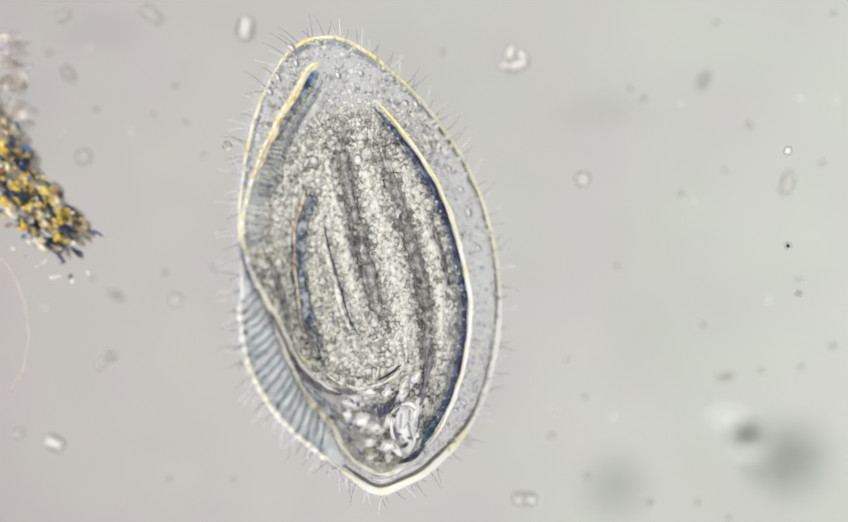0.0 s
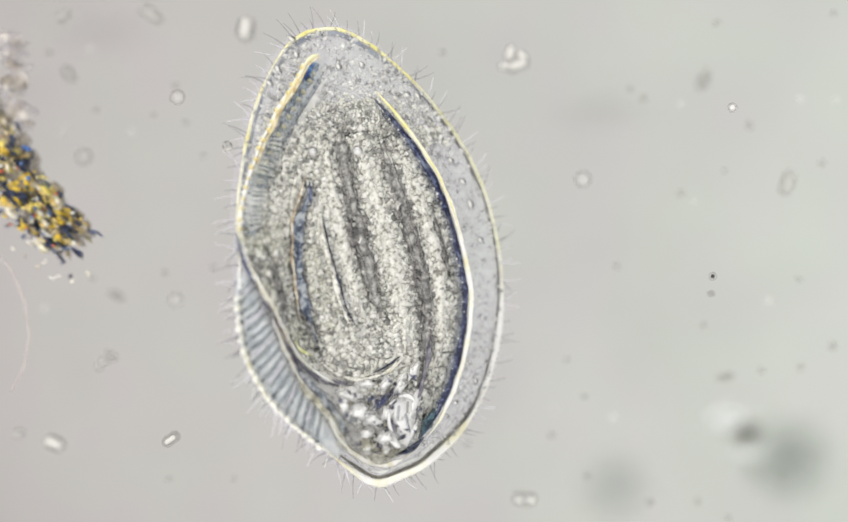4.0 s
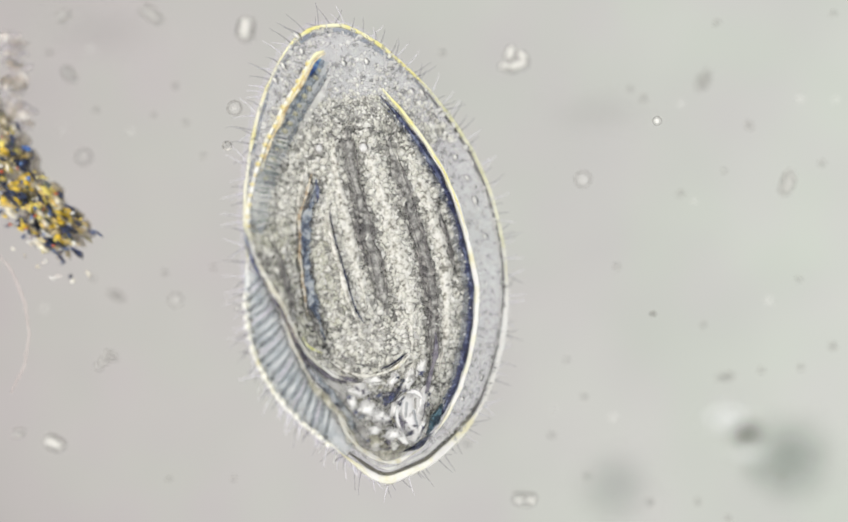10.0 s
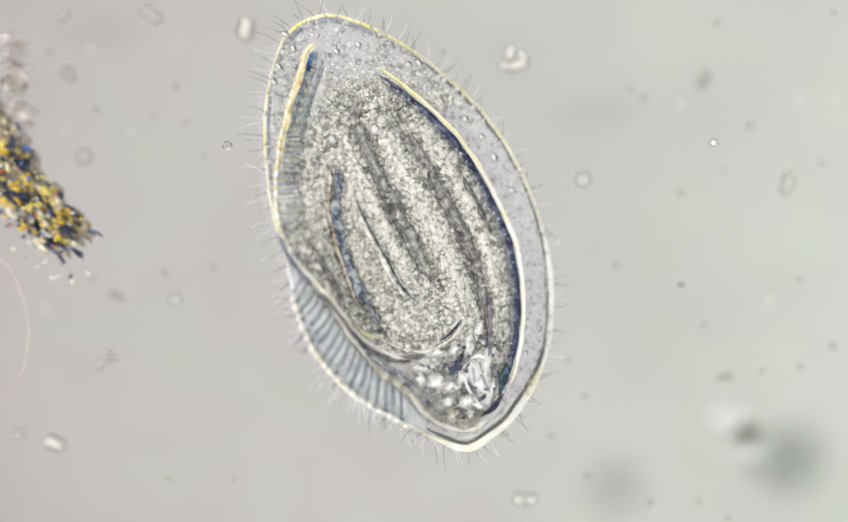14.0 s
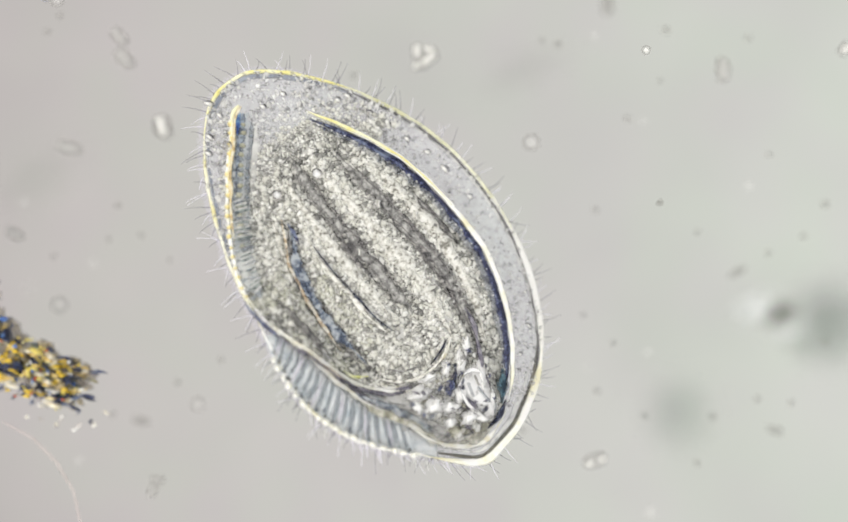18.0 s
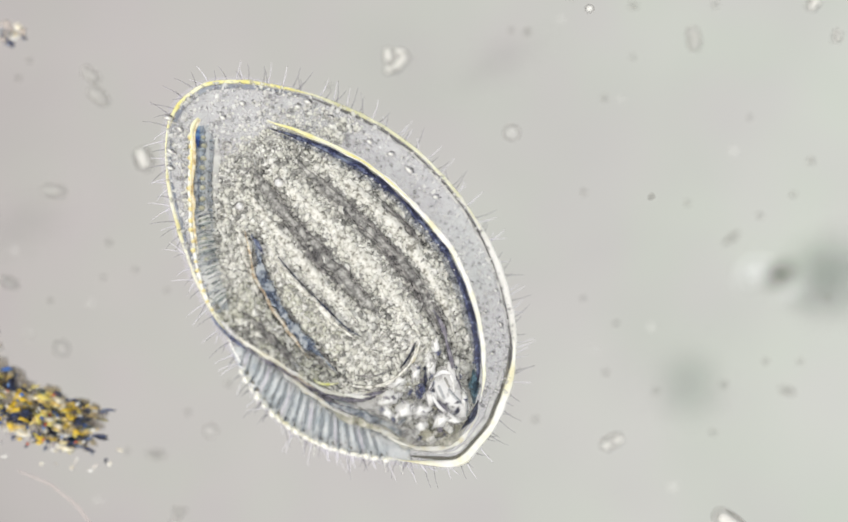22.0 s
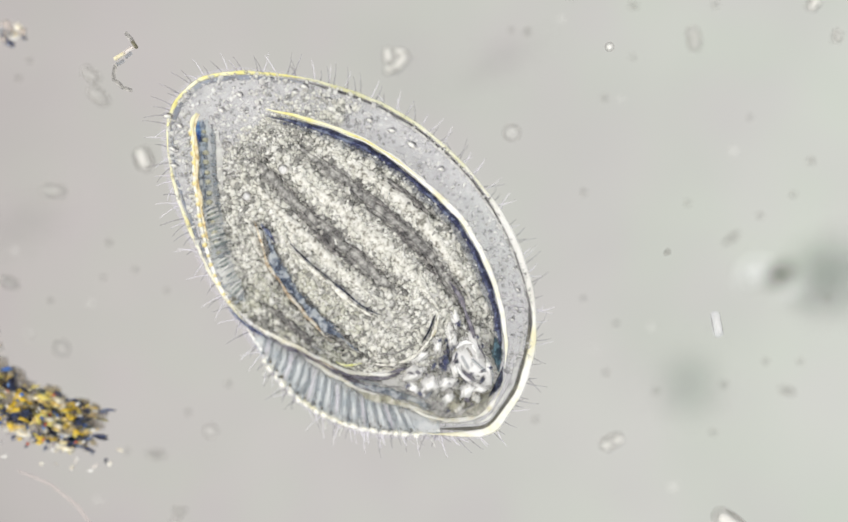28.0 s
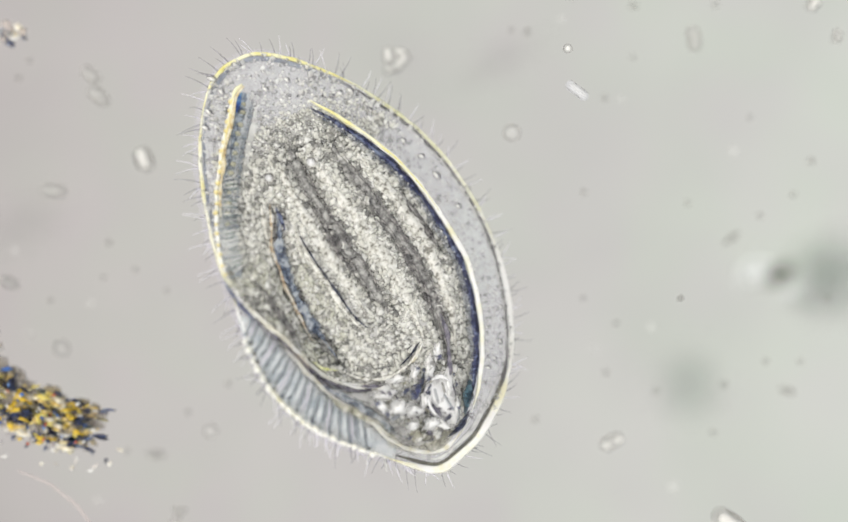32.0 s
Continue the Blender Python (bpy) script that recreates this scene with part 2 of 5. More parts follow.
CREAM_SOFT = surface("cream_crystal", [(0.36, (0.70, 0.60, 0.42)), (0.48, (0.92, 0.88, 0.74)), (0.60, (0.98, 0.97, 0.93))], 45.0, clear=0.05)
YELLOW_SOFT = surface("yellow_crystal", [(0.36, (0.62, 0.46, 0.06)), (0.48, (0.88, 0.76, 0.20)), (0.62, (0.95, 0.91, 0.60))], 45.0, clear=0.05)
NAVY_SOFT = surface("navy_crystal", [(0.36, (0.010, 0.015, 0.05)), (0.5, (0.035, 0.050, 0.12)), (0.64, (0.14, 0.19, 0.30))], 45.0, clear=0.08)
OLIVE = surface("olive_crystal", [(0.3, (0.07, 0.065, 0.045)), (0.7, (0.30, 0.28, 0.18))], 32.0, clear=0.1)
PALE_ROSE = surface("pale_rosy_thread", [(0.3, (0.50, 0.40, 0.38)), (0.7, (0.80, 0.70, 0.66))], 24.0, clear=0.84)
ROSE = surface("rosy_flake", [(0.3, (0.40, 0.34, 0.30)), (0.7, (0.78, 0.70, 0.64))], 24.0, clear=0.45)
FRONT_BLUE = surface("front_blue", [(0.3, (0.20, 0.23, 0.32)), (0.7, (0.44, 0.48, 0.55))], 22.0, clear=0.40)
BEAD_YELLOW = surface("bead_yellow", [(0.34, (0.60, 0.42, 0.10)), (0.45, (0.86, 0.74, 0.30)), (0.58, (0.96, 0.94, 0.76))], 45.0, clear=0.12)
BAND_NAVY = surface("band_navy", [(0.36, (0.035, 0.050, 0.10)), (0.5, (0.13, 0.17, 0.24)), (0.62, (0.42, 0.48, 0.54))], 60.0, clear=0.30, detail=4.0)
RIM_OLIVE = surface("rim_pale_green", [(0.34, (0.68, 0.67, 0.38)), (0.5, (0.85, 0.85, 0.60)), (0.64, (0.94, 0.94, 0.84))], 14.0, clear=0.30)
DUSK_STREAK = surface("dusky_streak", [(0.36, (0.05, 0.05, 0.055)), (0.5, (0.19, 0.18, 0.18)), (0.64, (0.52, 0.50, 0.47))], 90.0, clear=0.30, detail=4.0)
SAGE = surface("olive_granules", [(0.1, (0.44, 0.445, 0.37)), (0.5, (0.70, 0.70, 0.60)), (0.9, (0.93, 0.925, 0.84))], 60.0, island=True, clear=0.30)
WHITE_GRAIN = surface("bright_granule", [(0.36, (0.72, 0.71, 0.65)), (0.48, (0.94, 0.935, 0.89)), (0.58, (0.99, 0.99, 0.98))], 90.0, clear=0.12, rough=0.25)
ROYAL = surface("royal_blue", [(0.36, (0.01, 0.03, 0.16)), (0.5, (0.04, 0.12, 0.36)), (0.62, (0.20, 0.36, 0.55))], 60.0, clear=0.15)
ZONE_OLIVE = surface("zone_olive", [(0.36, (0.32, 0.31, 0.20)), (0.5, (0.56, 0.55, 0.40)), (0.64, (0.82, 0.80, 0.66))], 60.0, clear=0.30)
TEAL_GREY = surface("teal_grey", [(0.34, (0.10, 0.13, 0.13)), (0.5, (0.26, 0.31, 0.30)), (0.66, (0.56, 0.60, 0.57))], 60.0, clear=0.42)
NOTCH_BROWN = surface("notch_brown", [(0.36, (0.03, 0.025, 0.02)), (0.5, (0.14, 0.11, 0.07)), (0.64, (0.42, 0.35, 0.24))], 70.0, clear=0.30)
LIME = surface("yellow_green", [(0.34, (0.60, 0.62, 0.08)), (0.5, (0.82, 0.84, 0.30)), (0.66, (0.94, 0.94, 0.70))], 40.0, clear=0.15)
HIND_OLIVE = surface("hind_olive", [(0.34, (0.14, 0.135, 0.09)), (0.48, (0.36, 0.35, 0.27)), (0.62, (0.72, 0.70, 0.60))], 55.0, clear=0.38, detail=4.0)
EDGE_TAN = surface("edge_tan", [(0.34, (0.50, 0.34, 0.15)), (0.46, (0.80, 0.66, 0.38)), (0.60, (0.96, 0.92, 0.74))], 60.0, clear=0.22)
TEAL_NAVY = surface("teal_navy", [(0.36, (0.008, 0.018, 0.03)), (0.5, (0.03, 0.065, 0.09)), (0.66, (0.14, 0.26, 0.32))], 50.0, clear=0.15)


# ---- shaping helpers ----
TILT = radians(14.7)

def field(x, y, z=0.0):
    """A place in the field, from millimetres right of and below its first upper corner; z below the focus spreads it."""
    k = (EYE - z) / EYE / 1000
    return ((x - 784) * k, (483 - y) * k)


def cell(x, y):
    """The same for the animal: its own space, y along its length towards the front."""
    dx, dy, c, s = (x - 745) / 1000, (440 - y) / 1000, math.cos(TILT), math.sin(TILT)
    return ((c * dx + s * dy) * 1.075, -s * dx + c * dy)


def part(name, bm, mat, parent=None, label="", smooth=True):
    me = bpy.data.meshes.new(name)
    bm.to_mesh(me)
    bm.free()
    for m in (mat if isinstance(mat, (list, tuple)) else [mat]):
        me.materials.append(m)
    if smooth:
        me.polygons.foreach_set("use_smooth", [True] * len(me.polygons))
    ob = new(name, me)
    if parent:
        ob.parent = parent
    if label:
        ob["label"] = label
    return ob


def again(ob, name, parent, m):
    """Another piece on the same mesh."""
    o = new(name, ob.data)
    o.parent, o.matrix_basis = parent, m
    return o


def spline(points, n, closed=False):
    """n points along a smooth curve through the given ones, at even steps."""
    p = [Vector((*q, 0)) if len(q) == 2 else Vector(q) for q in points]
    fine, k = [], len(p)
    for i in range(k if closed else k - 1):
        a, b, c, d = (p[(i + j) % k] if closed else p[min(max(i + j, 0), k - 1)] for j in (-1, 0, 1, 2))
        for s in range(16):
            u = s / 16
            fine.append(0.5 * (2 * b + (c - a) * u + (2 * a - 5 * b + 4 * c - d) * u * u + (3 * b - a - 3 * c + d) * u ** 3))
    fine.append(p[0].copy() if closed else p[-1].copy())
    run = [0.0]
    for a, b in zip(fine, fine[1:]):
        run.append(run[-1] + (b - a).length)
    out, j = [], 0
    for i in range(n):
        want = run[-1] * i / (n if closed else n - 1)
        while j < len(run) - 2 and run[j + 1] < want:
            j += 1
        u = (want - run[j]) / max(run[j + 1] - run[j], 1e-9)
        out.append(fine[j].lerp(fine[j + 1], min(u, 1)))
    return out


def side(pts, i, closed=False):
    """The unit vector in the plane to the right of the curve at its point i."""
    a = pts[i - 1] if closed or i else pts[0]
    b = pts[(i + 1) % len(pts)] if closed else pts[min(i + 1, len(pts) - 1)]
    d = (b - a).normalized()
    return Vector((d.y, -d.x, 0))


def shifted(pts, by, closed=False):
    return [p + side(pts, i, closed) * (by(i / len(pts)) if callable(by) else by) for i, p in enumerate(pts)]


def sweep(bm, pts, width, height, closed=False, sides=6, mat=0, uneven=0.0):
    """A rounded cord along pts; width(u) and height(u) are its half sizes across and upward."""
    rings, n = [], len(pts)
    thin = bm.verts.layers.float.get("thin") or bm.verts.layers.float.new("thin")
    for i, p in enumerate(pts):
        s, u = side(pts, i, closed), i / max(n - 1, 1)
        w, h = (width(u) if callable(width) else width), (height(u) if callable(height) else height)
        w *= 1 + uneven * noise.noise(p * 38) + 0.6 * uneven * noise.noise(p * 110)
        p = p + s * (uneven * 0.003 * noise.noise(p * 30 + Vector((7, 3, 1))))
        rings.append([bm.verts.new(p + s * (w * math.cos(a)) + Vector((0, 0, h * math.sin(a))))
                      for a in (2 * math.pi * k / sides for k in range(sides))])
        for k, v in enumerate(rings[-1]):
            v[thin] = 1 - abs(math.sin(2 * math.pi * k / sides)) ** 0.8
    for i in range(n if closed else n - 1):
        a, b = rings[i], rings[(i + 1) % n]
        for k in range(sides):
            f = bm.faces.new((a[k], a[(k + 1) % sides], b[(k + 1) % sides], b[k]))
            f.material_index = mat
    if not closed:
        for r in (rings[0], rings[-1]):
            bm.faces.new(r).material_index = mat
    bmesh.ops.recalc_face_normals(bm, faces=bm.faces)
    return bm


def cord(pts, width, height, closed=False, sides=6, uneven=0.5):
    return sweep(bmesh.new(), pts, width, height, closed, sides, 0, uneven)


def lump(rx, ry, rz, rough=0.0, div=2, seed=0, at=(0, 0, 0)):
    """An uneven rounded lump."""
    bm = bmesh.new()
    bmesh.ops.create_icosphere(bm, subdivisions=div, radius=1)
    thin = bm.verts.layers.float.new("thin")
    for v in bm.verts:
        v[thin] = 1 - abs(v.co.z) ** 1.3
        k = 1 + rough * noise.noise(v.co * 1.7 + Vector((seed * 3.1, seed * 1.7, seed)))
        v.co = Vector((v.co.x * rx * k, v.co.y * ry * k, v.co.z * rz * k)) + Vector(at)
    return bm


def capsule(length, r, flat=0.8, rings=4, sides=12):
    """A round-ended rod along x."""
    bm = bmesh.new()
    thin = bm.verts.layers.float.new("thin")
    stations = []
    for i in range(rings + 1):
        a = math.pi / 2 * i / rings
        stations.append((-length / 2 + r - r * math.cos(a), r * math.sin(a)))
    stations += [(-x, q) for x, q in reversed(stations)]
    ring = [[bm.verts.new((x, q * math.cos(b), q * flat * math.sin(b))) for b in (2 * math.pi * k / sides for k in range(sides))]
            for x, q in [(x, max(q, r * 0.02)) for x, q in stations]]
    for (x, q), row in zip(stations, ring):
        for k, v in enumerate(row):
            v[thin] = 1 - (abs(math.sin(2 * math.pi * k / sides)) * min(1.0, q / r)) ** 0.8
    for a, b in zip(ring, ring[1:]):
        for k in range(sides):
            bm.faces.new((a[k], a[(k + 1) % sides], b[(k + 1) % sides], b[k]))
    bm.faces.new(ring[0])
    bm.faces.new(ring[-1])
    bmesh.ops.recalc_face_normals(bm, faces=bm.faces)
    return bm


def torus(r, q, flat=0.7, n=24, sides=8):
    bm = bmesh.new()
    pts = [Vector((r * math.cos(a), r * math.sin(a), 0)) for a in (2 * math.pi * i / n for i in range(n))]
    return sweep(bm, pts, q, q * flat, closed=True, sides=sides)


def thing(name, m, label, category, group="", kind=""):
    ob = new(name)
    ob.empty_display_size = 0.02
    ob.matrix_basis = m
    return tagged(ob, label, category, group, kind)


# ---- the slide and the lit field under it ----
def box(x0, x1, y0, y1, z0, z1, bevel=0.0):
    bm = bmesh.new()
    bmesh.ops.create_cube(bm, size=1)
    for v in bm.verts:
        v.co = Vector(((x0 + x1) / 2 + v.co.x * (x1 - x0), (y0 + y1) / 2 + v.co.y * (y1 - y0), (z0 + z1) / 2 + v.co.z * (z1 - z0)))
    if bevel:
        bmesh.ops.bevel(bm, geom=bm.edges[:], offset=bevel, segments=2, affect="EDGES")
    return bm


tagged(part("ground", box(-3.5, 3.5, -2.5, 2.5, -0.90, -0.32, 0.03), GLASS, smooth=False), "clear glass microscope slide under the water", "slide", kind="structure")
lit = tagged(part("backdrop", box(-7, 7, -7, 7, -2.92, -2.90), FIELD, smooth=False), "evenly lit pale grey field of the condenser", "lit field", kind="structure")

# ---- the ciliate ----
ciliate = thing("ciliate", pose(0, 0, 0), "translucent oval ciliate with grainy ribbed body, fringed with cilia", "ciliate")
OUT = [cell(*p) for p in ((599, 33), (661, 40), (743, 83), (822, 147), (900, 235), (954, 336), (986, 440), (996, 540), (988, 640), (962, 721), (903, 799), (851, 834), (812, 847), (758, 827), (688, 790), (618, 748), (563, 687), (525, 610), (512, 529), (500, 449), (490, 380), (490, 300), (494, 220), (506, 150), (539, 70))]
outline = spline(OUT, 240, True)
outline = shifted(outline, 0.0038, True)
LEAN = radians(17.1)
SWING = radians(17.3)


def spot(x, y, z=0.0):
    """A place in the animal's own space, from millimetres over the field while it leaned by LEAN and pointed SWING aside."""
    dx, dy, c, s = (x - 755.8) / 1000, (421.9 - y) / 1000, math.cos(SWING), math.sin(SWING)
    return ((c * dx + s * dy - z * math.sin(LEAN)) / math.cos(LEAN), -s * dx + c * dy, z)


def trail(points, n, z=0.02):
    return spline([spot(*p, z) for p in points], n)


core_line = [Vector((p.x, p.y, 0)) for p in spline([spot(*p, 0.014) for p in (
    (655, 148), (702, 134), (755, 170), (805, 212), (850, 265), (885, 320), (910, 370), (930, 430), (943, 490), (945, 560), (938, 620), (925, 680), (900, 735), (860, 768),
    (800, 765), (740, 745), (700, 705), (660, 655), (620, 605), (580, 550), (545, 497), (515, 430), (512, 380), (518, 310), (530, 260), (557, 200), (600, 168))], 200, True)]
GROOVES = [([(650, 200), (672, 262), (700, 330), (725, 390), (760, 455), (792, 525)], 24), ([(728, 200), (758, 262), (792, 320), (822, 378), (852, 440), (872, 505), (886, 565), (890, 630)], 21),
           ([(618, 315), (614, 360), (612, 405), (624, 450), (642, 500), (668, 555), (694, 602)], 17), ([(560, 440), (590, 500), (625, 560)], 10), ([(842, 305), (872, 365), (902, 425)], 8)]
RIBS = [([(632, 232), (655, 300), (682, 365), (715, 440), (752, 520)], 14), ([(692, 232), (738, 308), (766, 368), (802, 440), (832, 515), (848, 580)], 20), ([(775, 228), (830, 318), (868, 395), (892, 465), (906, 540), (906, 610)], 16),
        ([(645, 352), (662, 400), (690, 452), (718, 505)], 9), ([(592, 300), (598, 360), (594, 430)], 10)]


def crown(p):
    """Height of the grainy body's upper side."""
    d = Vector((p.x, p.y, 0)) - MID
    v, u = d.dot(AXIS), d.dot(Vector((AXIS.y, -AXIS.x, 0)))
    return 0.012 + 0.030 * max(0.0, 1 - (u / 0.23) ** 2 - (v / 0.40) ** 2)


def draped(points, n, up=0.0):
    """A curve that lies on the grainy body."""
    return spline([spot(x, y, crown(Vector(spot(x, y, 0.03))) + up) for x, y in points], n)


AXIS = Vector((cell(812, 845)[0] - cell(600, 38)[0], cell(812, 845)[1] - cell(600, 38)[1], 0)).normalized()
MID = Vector((*cell(735, 455), 0))
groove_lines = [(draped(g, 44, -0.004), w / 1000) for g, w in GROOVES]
rib_lines = [(draped(g, 44, -0.001), w / 1000) for g, w in RIBS]


def near(p, lines):
    k = 0.0
    for line, w in lines:
        d = min((q.x - p.x) ** 2 + (q.y - p.y) ** 2 for q in line) ** 0.5
        k = max(k, math.exp(-(d / w) ** 2))
    return k


def groove_depth(p):
    return near(p, groove_lines)


def disc(line, middle, top, rings=14):
    """A closed body over the outline: top(p, r) gives its upper side, r from 0 at the middle to 1 at the edge."""
    bm, n, up, down = bmesh.new(), len(line), [], []
    c = Vector(middle)
    for k in range(1, rings + 1):
        r = (k / rings) ** 0.8
        row = [c.lerp(p, r) for p in line]
        up.append([bm.verts.new((p.x, p.y, top(p, r))) for p in row])
        down.append([bm.verts.new((p.x, p.y, -0.6 * top(p, r))) for p in row])
    for rows in (up, down):
        m = bm.verts.new((c.x, c.y, top(c, 0) * (1 if rows is up else -0.6)))
        for i in range(n):
            bm.faces.new((m, rows[0][i], rows[0][(i + 1) % n]))
        for a, b in zip(rows, rows[1:]):
            for i in range(n):
                bm.faces.new((a[i], b[i], b[(i + 1) % n], a[(i + 1) % n]))
    for i in range(n):
        bm.faces.new((up[-1][i], down[-1][i], down[-1][(i + 1) % n], up[-1][(i + 1) % n]))
    bmesh.ops.recalc_face_normals(bm, faces=bm.faces)
    return bm


part("pellicle", disc(outline, MID, lambda p, r: 0.003 + 0.006 * (1 - r ** 4)), HYALINE, ciliate, "clear lilac-grey outer skin with a fine grain")
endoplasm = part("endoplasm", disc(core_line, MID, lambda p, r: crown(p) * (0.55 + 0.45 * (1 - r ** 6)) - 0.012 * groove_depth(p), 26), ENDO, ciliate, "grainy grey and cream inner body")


def stretch(line, a, b):
    n = len(line)
    return [line[i % n] for i in range(int(a * n), int(b * n) + 1)]


def lift(pts, z):
    return [p + Vector((0, 0, z)) for p in pts]


def fade(w, ends=0.15):
    return lambda u: w * min(1.0, 0.12 + min(u, 1 - u) / ends)


# the rim, its bent light and shade painted as cords: yellow over slate in front, pale over a thin dark line along the
# back, white over dark at the hind end
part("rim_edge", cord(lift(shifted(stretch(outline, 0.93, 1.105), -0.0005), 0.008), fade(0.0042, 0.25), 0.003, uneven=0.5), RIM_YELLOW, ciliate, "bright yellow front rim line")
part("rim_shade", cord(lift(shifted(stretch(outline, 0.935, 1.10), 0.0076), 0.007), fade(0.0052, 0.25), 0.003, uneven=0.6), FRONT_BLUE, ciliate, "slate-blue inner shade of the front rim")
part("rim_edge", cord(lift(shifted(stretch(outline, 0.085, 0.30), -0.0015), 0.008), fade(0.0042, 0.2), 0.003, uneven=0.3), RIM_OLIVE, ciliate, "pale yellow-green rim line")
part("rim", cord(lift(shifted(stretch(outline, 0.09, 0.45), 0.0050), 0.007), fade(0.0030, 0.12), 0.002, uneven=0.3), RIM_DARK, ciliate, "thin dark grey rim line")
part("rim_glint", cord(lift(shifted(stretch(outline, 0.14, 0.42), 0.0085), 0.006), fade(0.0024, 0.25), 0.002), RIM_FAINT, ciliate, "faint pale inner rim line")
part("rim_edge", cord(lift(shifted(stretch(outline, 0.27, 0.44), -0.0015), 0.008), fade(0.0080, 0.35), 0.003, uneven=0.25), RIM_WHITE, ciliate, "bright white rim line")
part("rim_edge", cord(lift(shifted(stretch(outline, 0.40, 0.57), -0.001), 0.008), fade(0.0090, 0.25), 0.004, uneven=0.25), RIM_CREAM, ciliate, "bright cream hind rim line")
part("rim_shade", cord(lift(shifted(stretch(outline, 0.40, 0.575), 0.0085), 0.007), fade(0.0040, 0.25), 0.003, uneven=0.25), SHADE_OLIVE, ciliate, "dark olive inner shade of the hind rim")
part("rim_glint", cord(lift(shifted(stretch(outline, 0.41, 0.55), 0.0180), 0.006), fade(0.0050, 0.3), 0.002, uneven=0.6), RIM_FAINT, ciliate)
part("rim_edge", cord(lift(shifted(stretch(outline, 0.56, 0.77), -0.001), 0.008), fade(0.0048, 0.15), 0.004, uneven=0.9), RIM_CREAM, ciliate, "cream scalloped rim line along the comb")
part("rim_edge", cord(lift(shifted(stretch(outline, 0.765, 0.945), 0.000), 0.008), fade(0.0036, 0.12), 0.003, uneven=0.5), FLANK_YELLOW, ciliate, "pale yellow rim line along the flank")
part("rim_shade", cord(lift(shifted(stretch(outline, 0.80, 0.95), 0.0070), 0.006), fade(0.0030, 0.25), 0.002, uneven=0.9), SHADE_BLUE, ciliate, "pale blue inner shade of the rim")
part("rim_fringe", cord(lift(shifted(stretch(outline, 0.44, 1.10), -0.007), 0.003), fade(0.0065), 0.002), FRINGE, ciliate, "faint lilac halo of light outside the rim")

# grooves and ribs along the body: shade and highlight are put into their colours
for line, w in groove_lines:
    part("groove", cord(lift(line, -0.004), fade(w * 0.95, 0.25), 0.008, sides=8, uneven=0.8), GROOVE, endoplasm, "dark lengthwise groove, its shade put into the colour")
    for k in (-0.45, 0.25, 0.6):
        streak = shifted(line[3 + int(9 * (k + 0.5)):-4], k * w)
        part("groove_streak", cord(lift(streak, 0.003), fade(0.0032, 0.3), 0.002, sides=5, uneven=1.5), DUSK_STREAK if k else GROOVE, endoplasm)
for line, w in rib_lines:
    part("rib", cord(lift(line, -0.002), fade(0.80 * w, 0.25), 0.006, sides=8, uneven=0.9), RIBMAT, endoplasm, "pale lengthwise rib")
fibre = draped([(654, 362), (678, 418), (704, 470), (732, 522), (756, 548)], 36, 0.007)
part("fibre", cord(fibre, fade(0.0021), 0.002, uneven=0.7), BLACK_NAVY, endoplasm, "thin black thread")
part("fibre_glint", cord(shifted(fibre, 0.007), fade(0.0052, 0.3), 0.002, uneven=1.2), RIBMAT, endoplasm, "pale line beside the thread")


# grains of the inner body
def inside(line, x, y):
    hit, j = False, len(line) - 1
    for i in range(len(line)):
        a, b = line[i], line[j]
        if (a.y > y) != (b.y > y) and x < (b.x - a.x) * (y - a.y) / (b.y - a.y) + a.x:
            hit = not hit
        j = i
    return hit


def grains(name, spots, mat, parent, label):
    base = bmesh.new()
    bmesh.ops.create_icosphere(base, subdivisions=2, radius=1)
    base.verts.ensure_lookup_table()
    v0 = np.array([v.co[:] for v in base.verts])
    f0 = np.array([[v.index for v in f.verts] for f in base.faces])
    base.free()
    vs, fs = [], []
    shapes = [v0 * np.random.RandomState(j).uniform(0.35, 1.5, (len(v0), 1)) for j in range(12)]
    for k, (p, r, s) in enumerate(spots):
        a = k * 2.4
        turn = np.array(((math.cos(a), math.sin(a), 0), (-math.sin(a), math.cos(a), 0), (0, 0, 1)))
        vs.append((shapes[k % 12] * (r, r * s, r * 0.55)) @ turn + np.array(p))
        fs.append(f0 + k * len(v0))
    me = bpy.data.meshes.new(name)
    me.from_pydata(np.concatenate(vs).tolist(), [], np.concatenate(fs).tolist())
    me.materials.append(mat)
    me.polygons.foreach_set("use_smooth", [True] * len(me.polygons))
    me.attributes.new("thin", "FLOAT", "POINT").data.foreach_set("value", np.tile(1 - np.minimum(1, 1.15 * np.abs(v0[:, 2])), len(spots)))
    ob = new(name, me)
    ob.parent = parent
    return tagged(ob, label, kind="stuff")


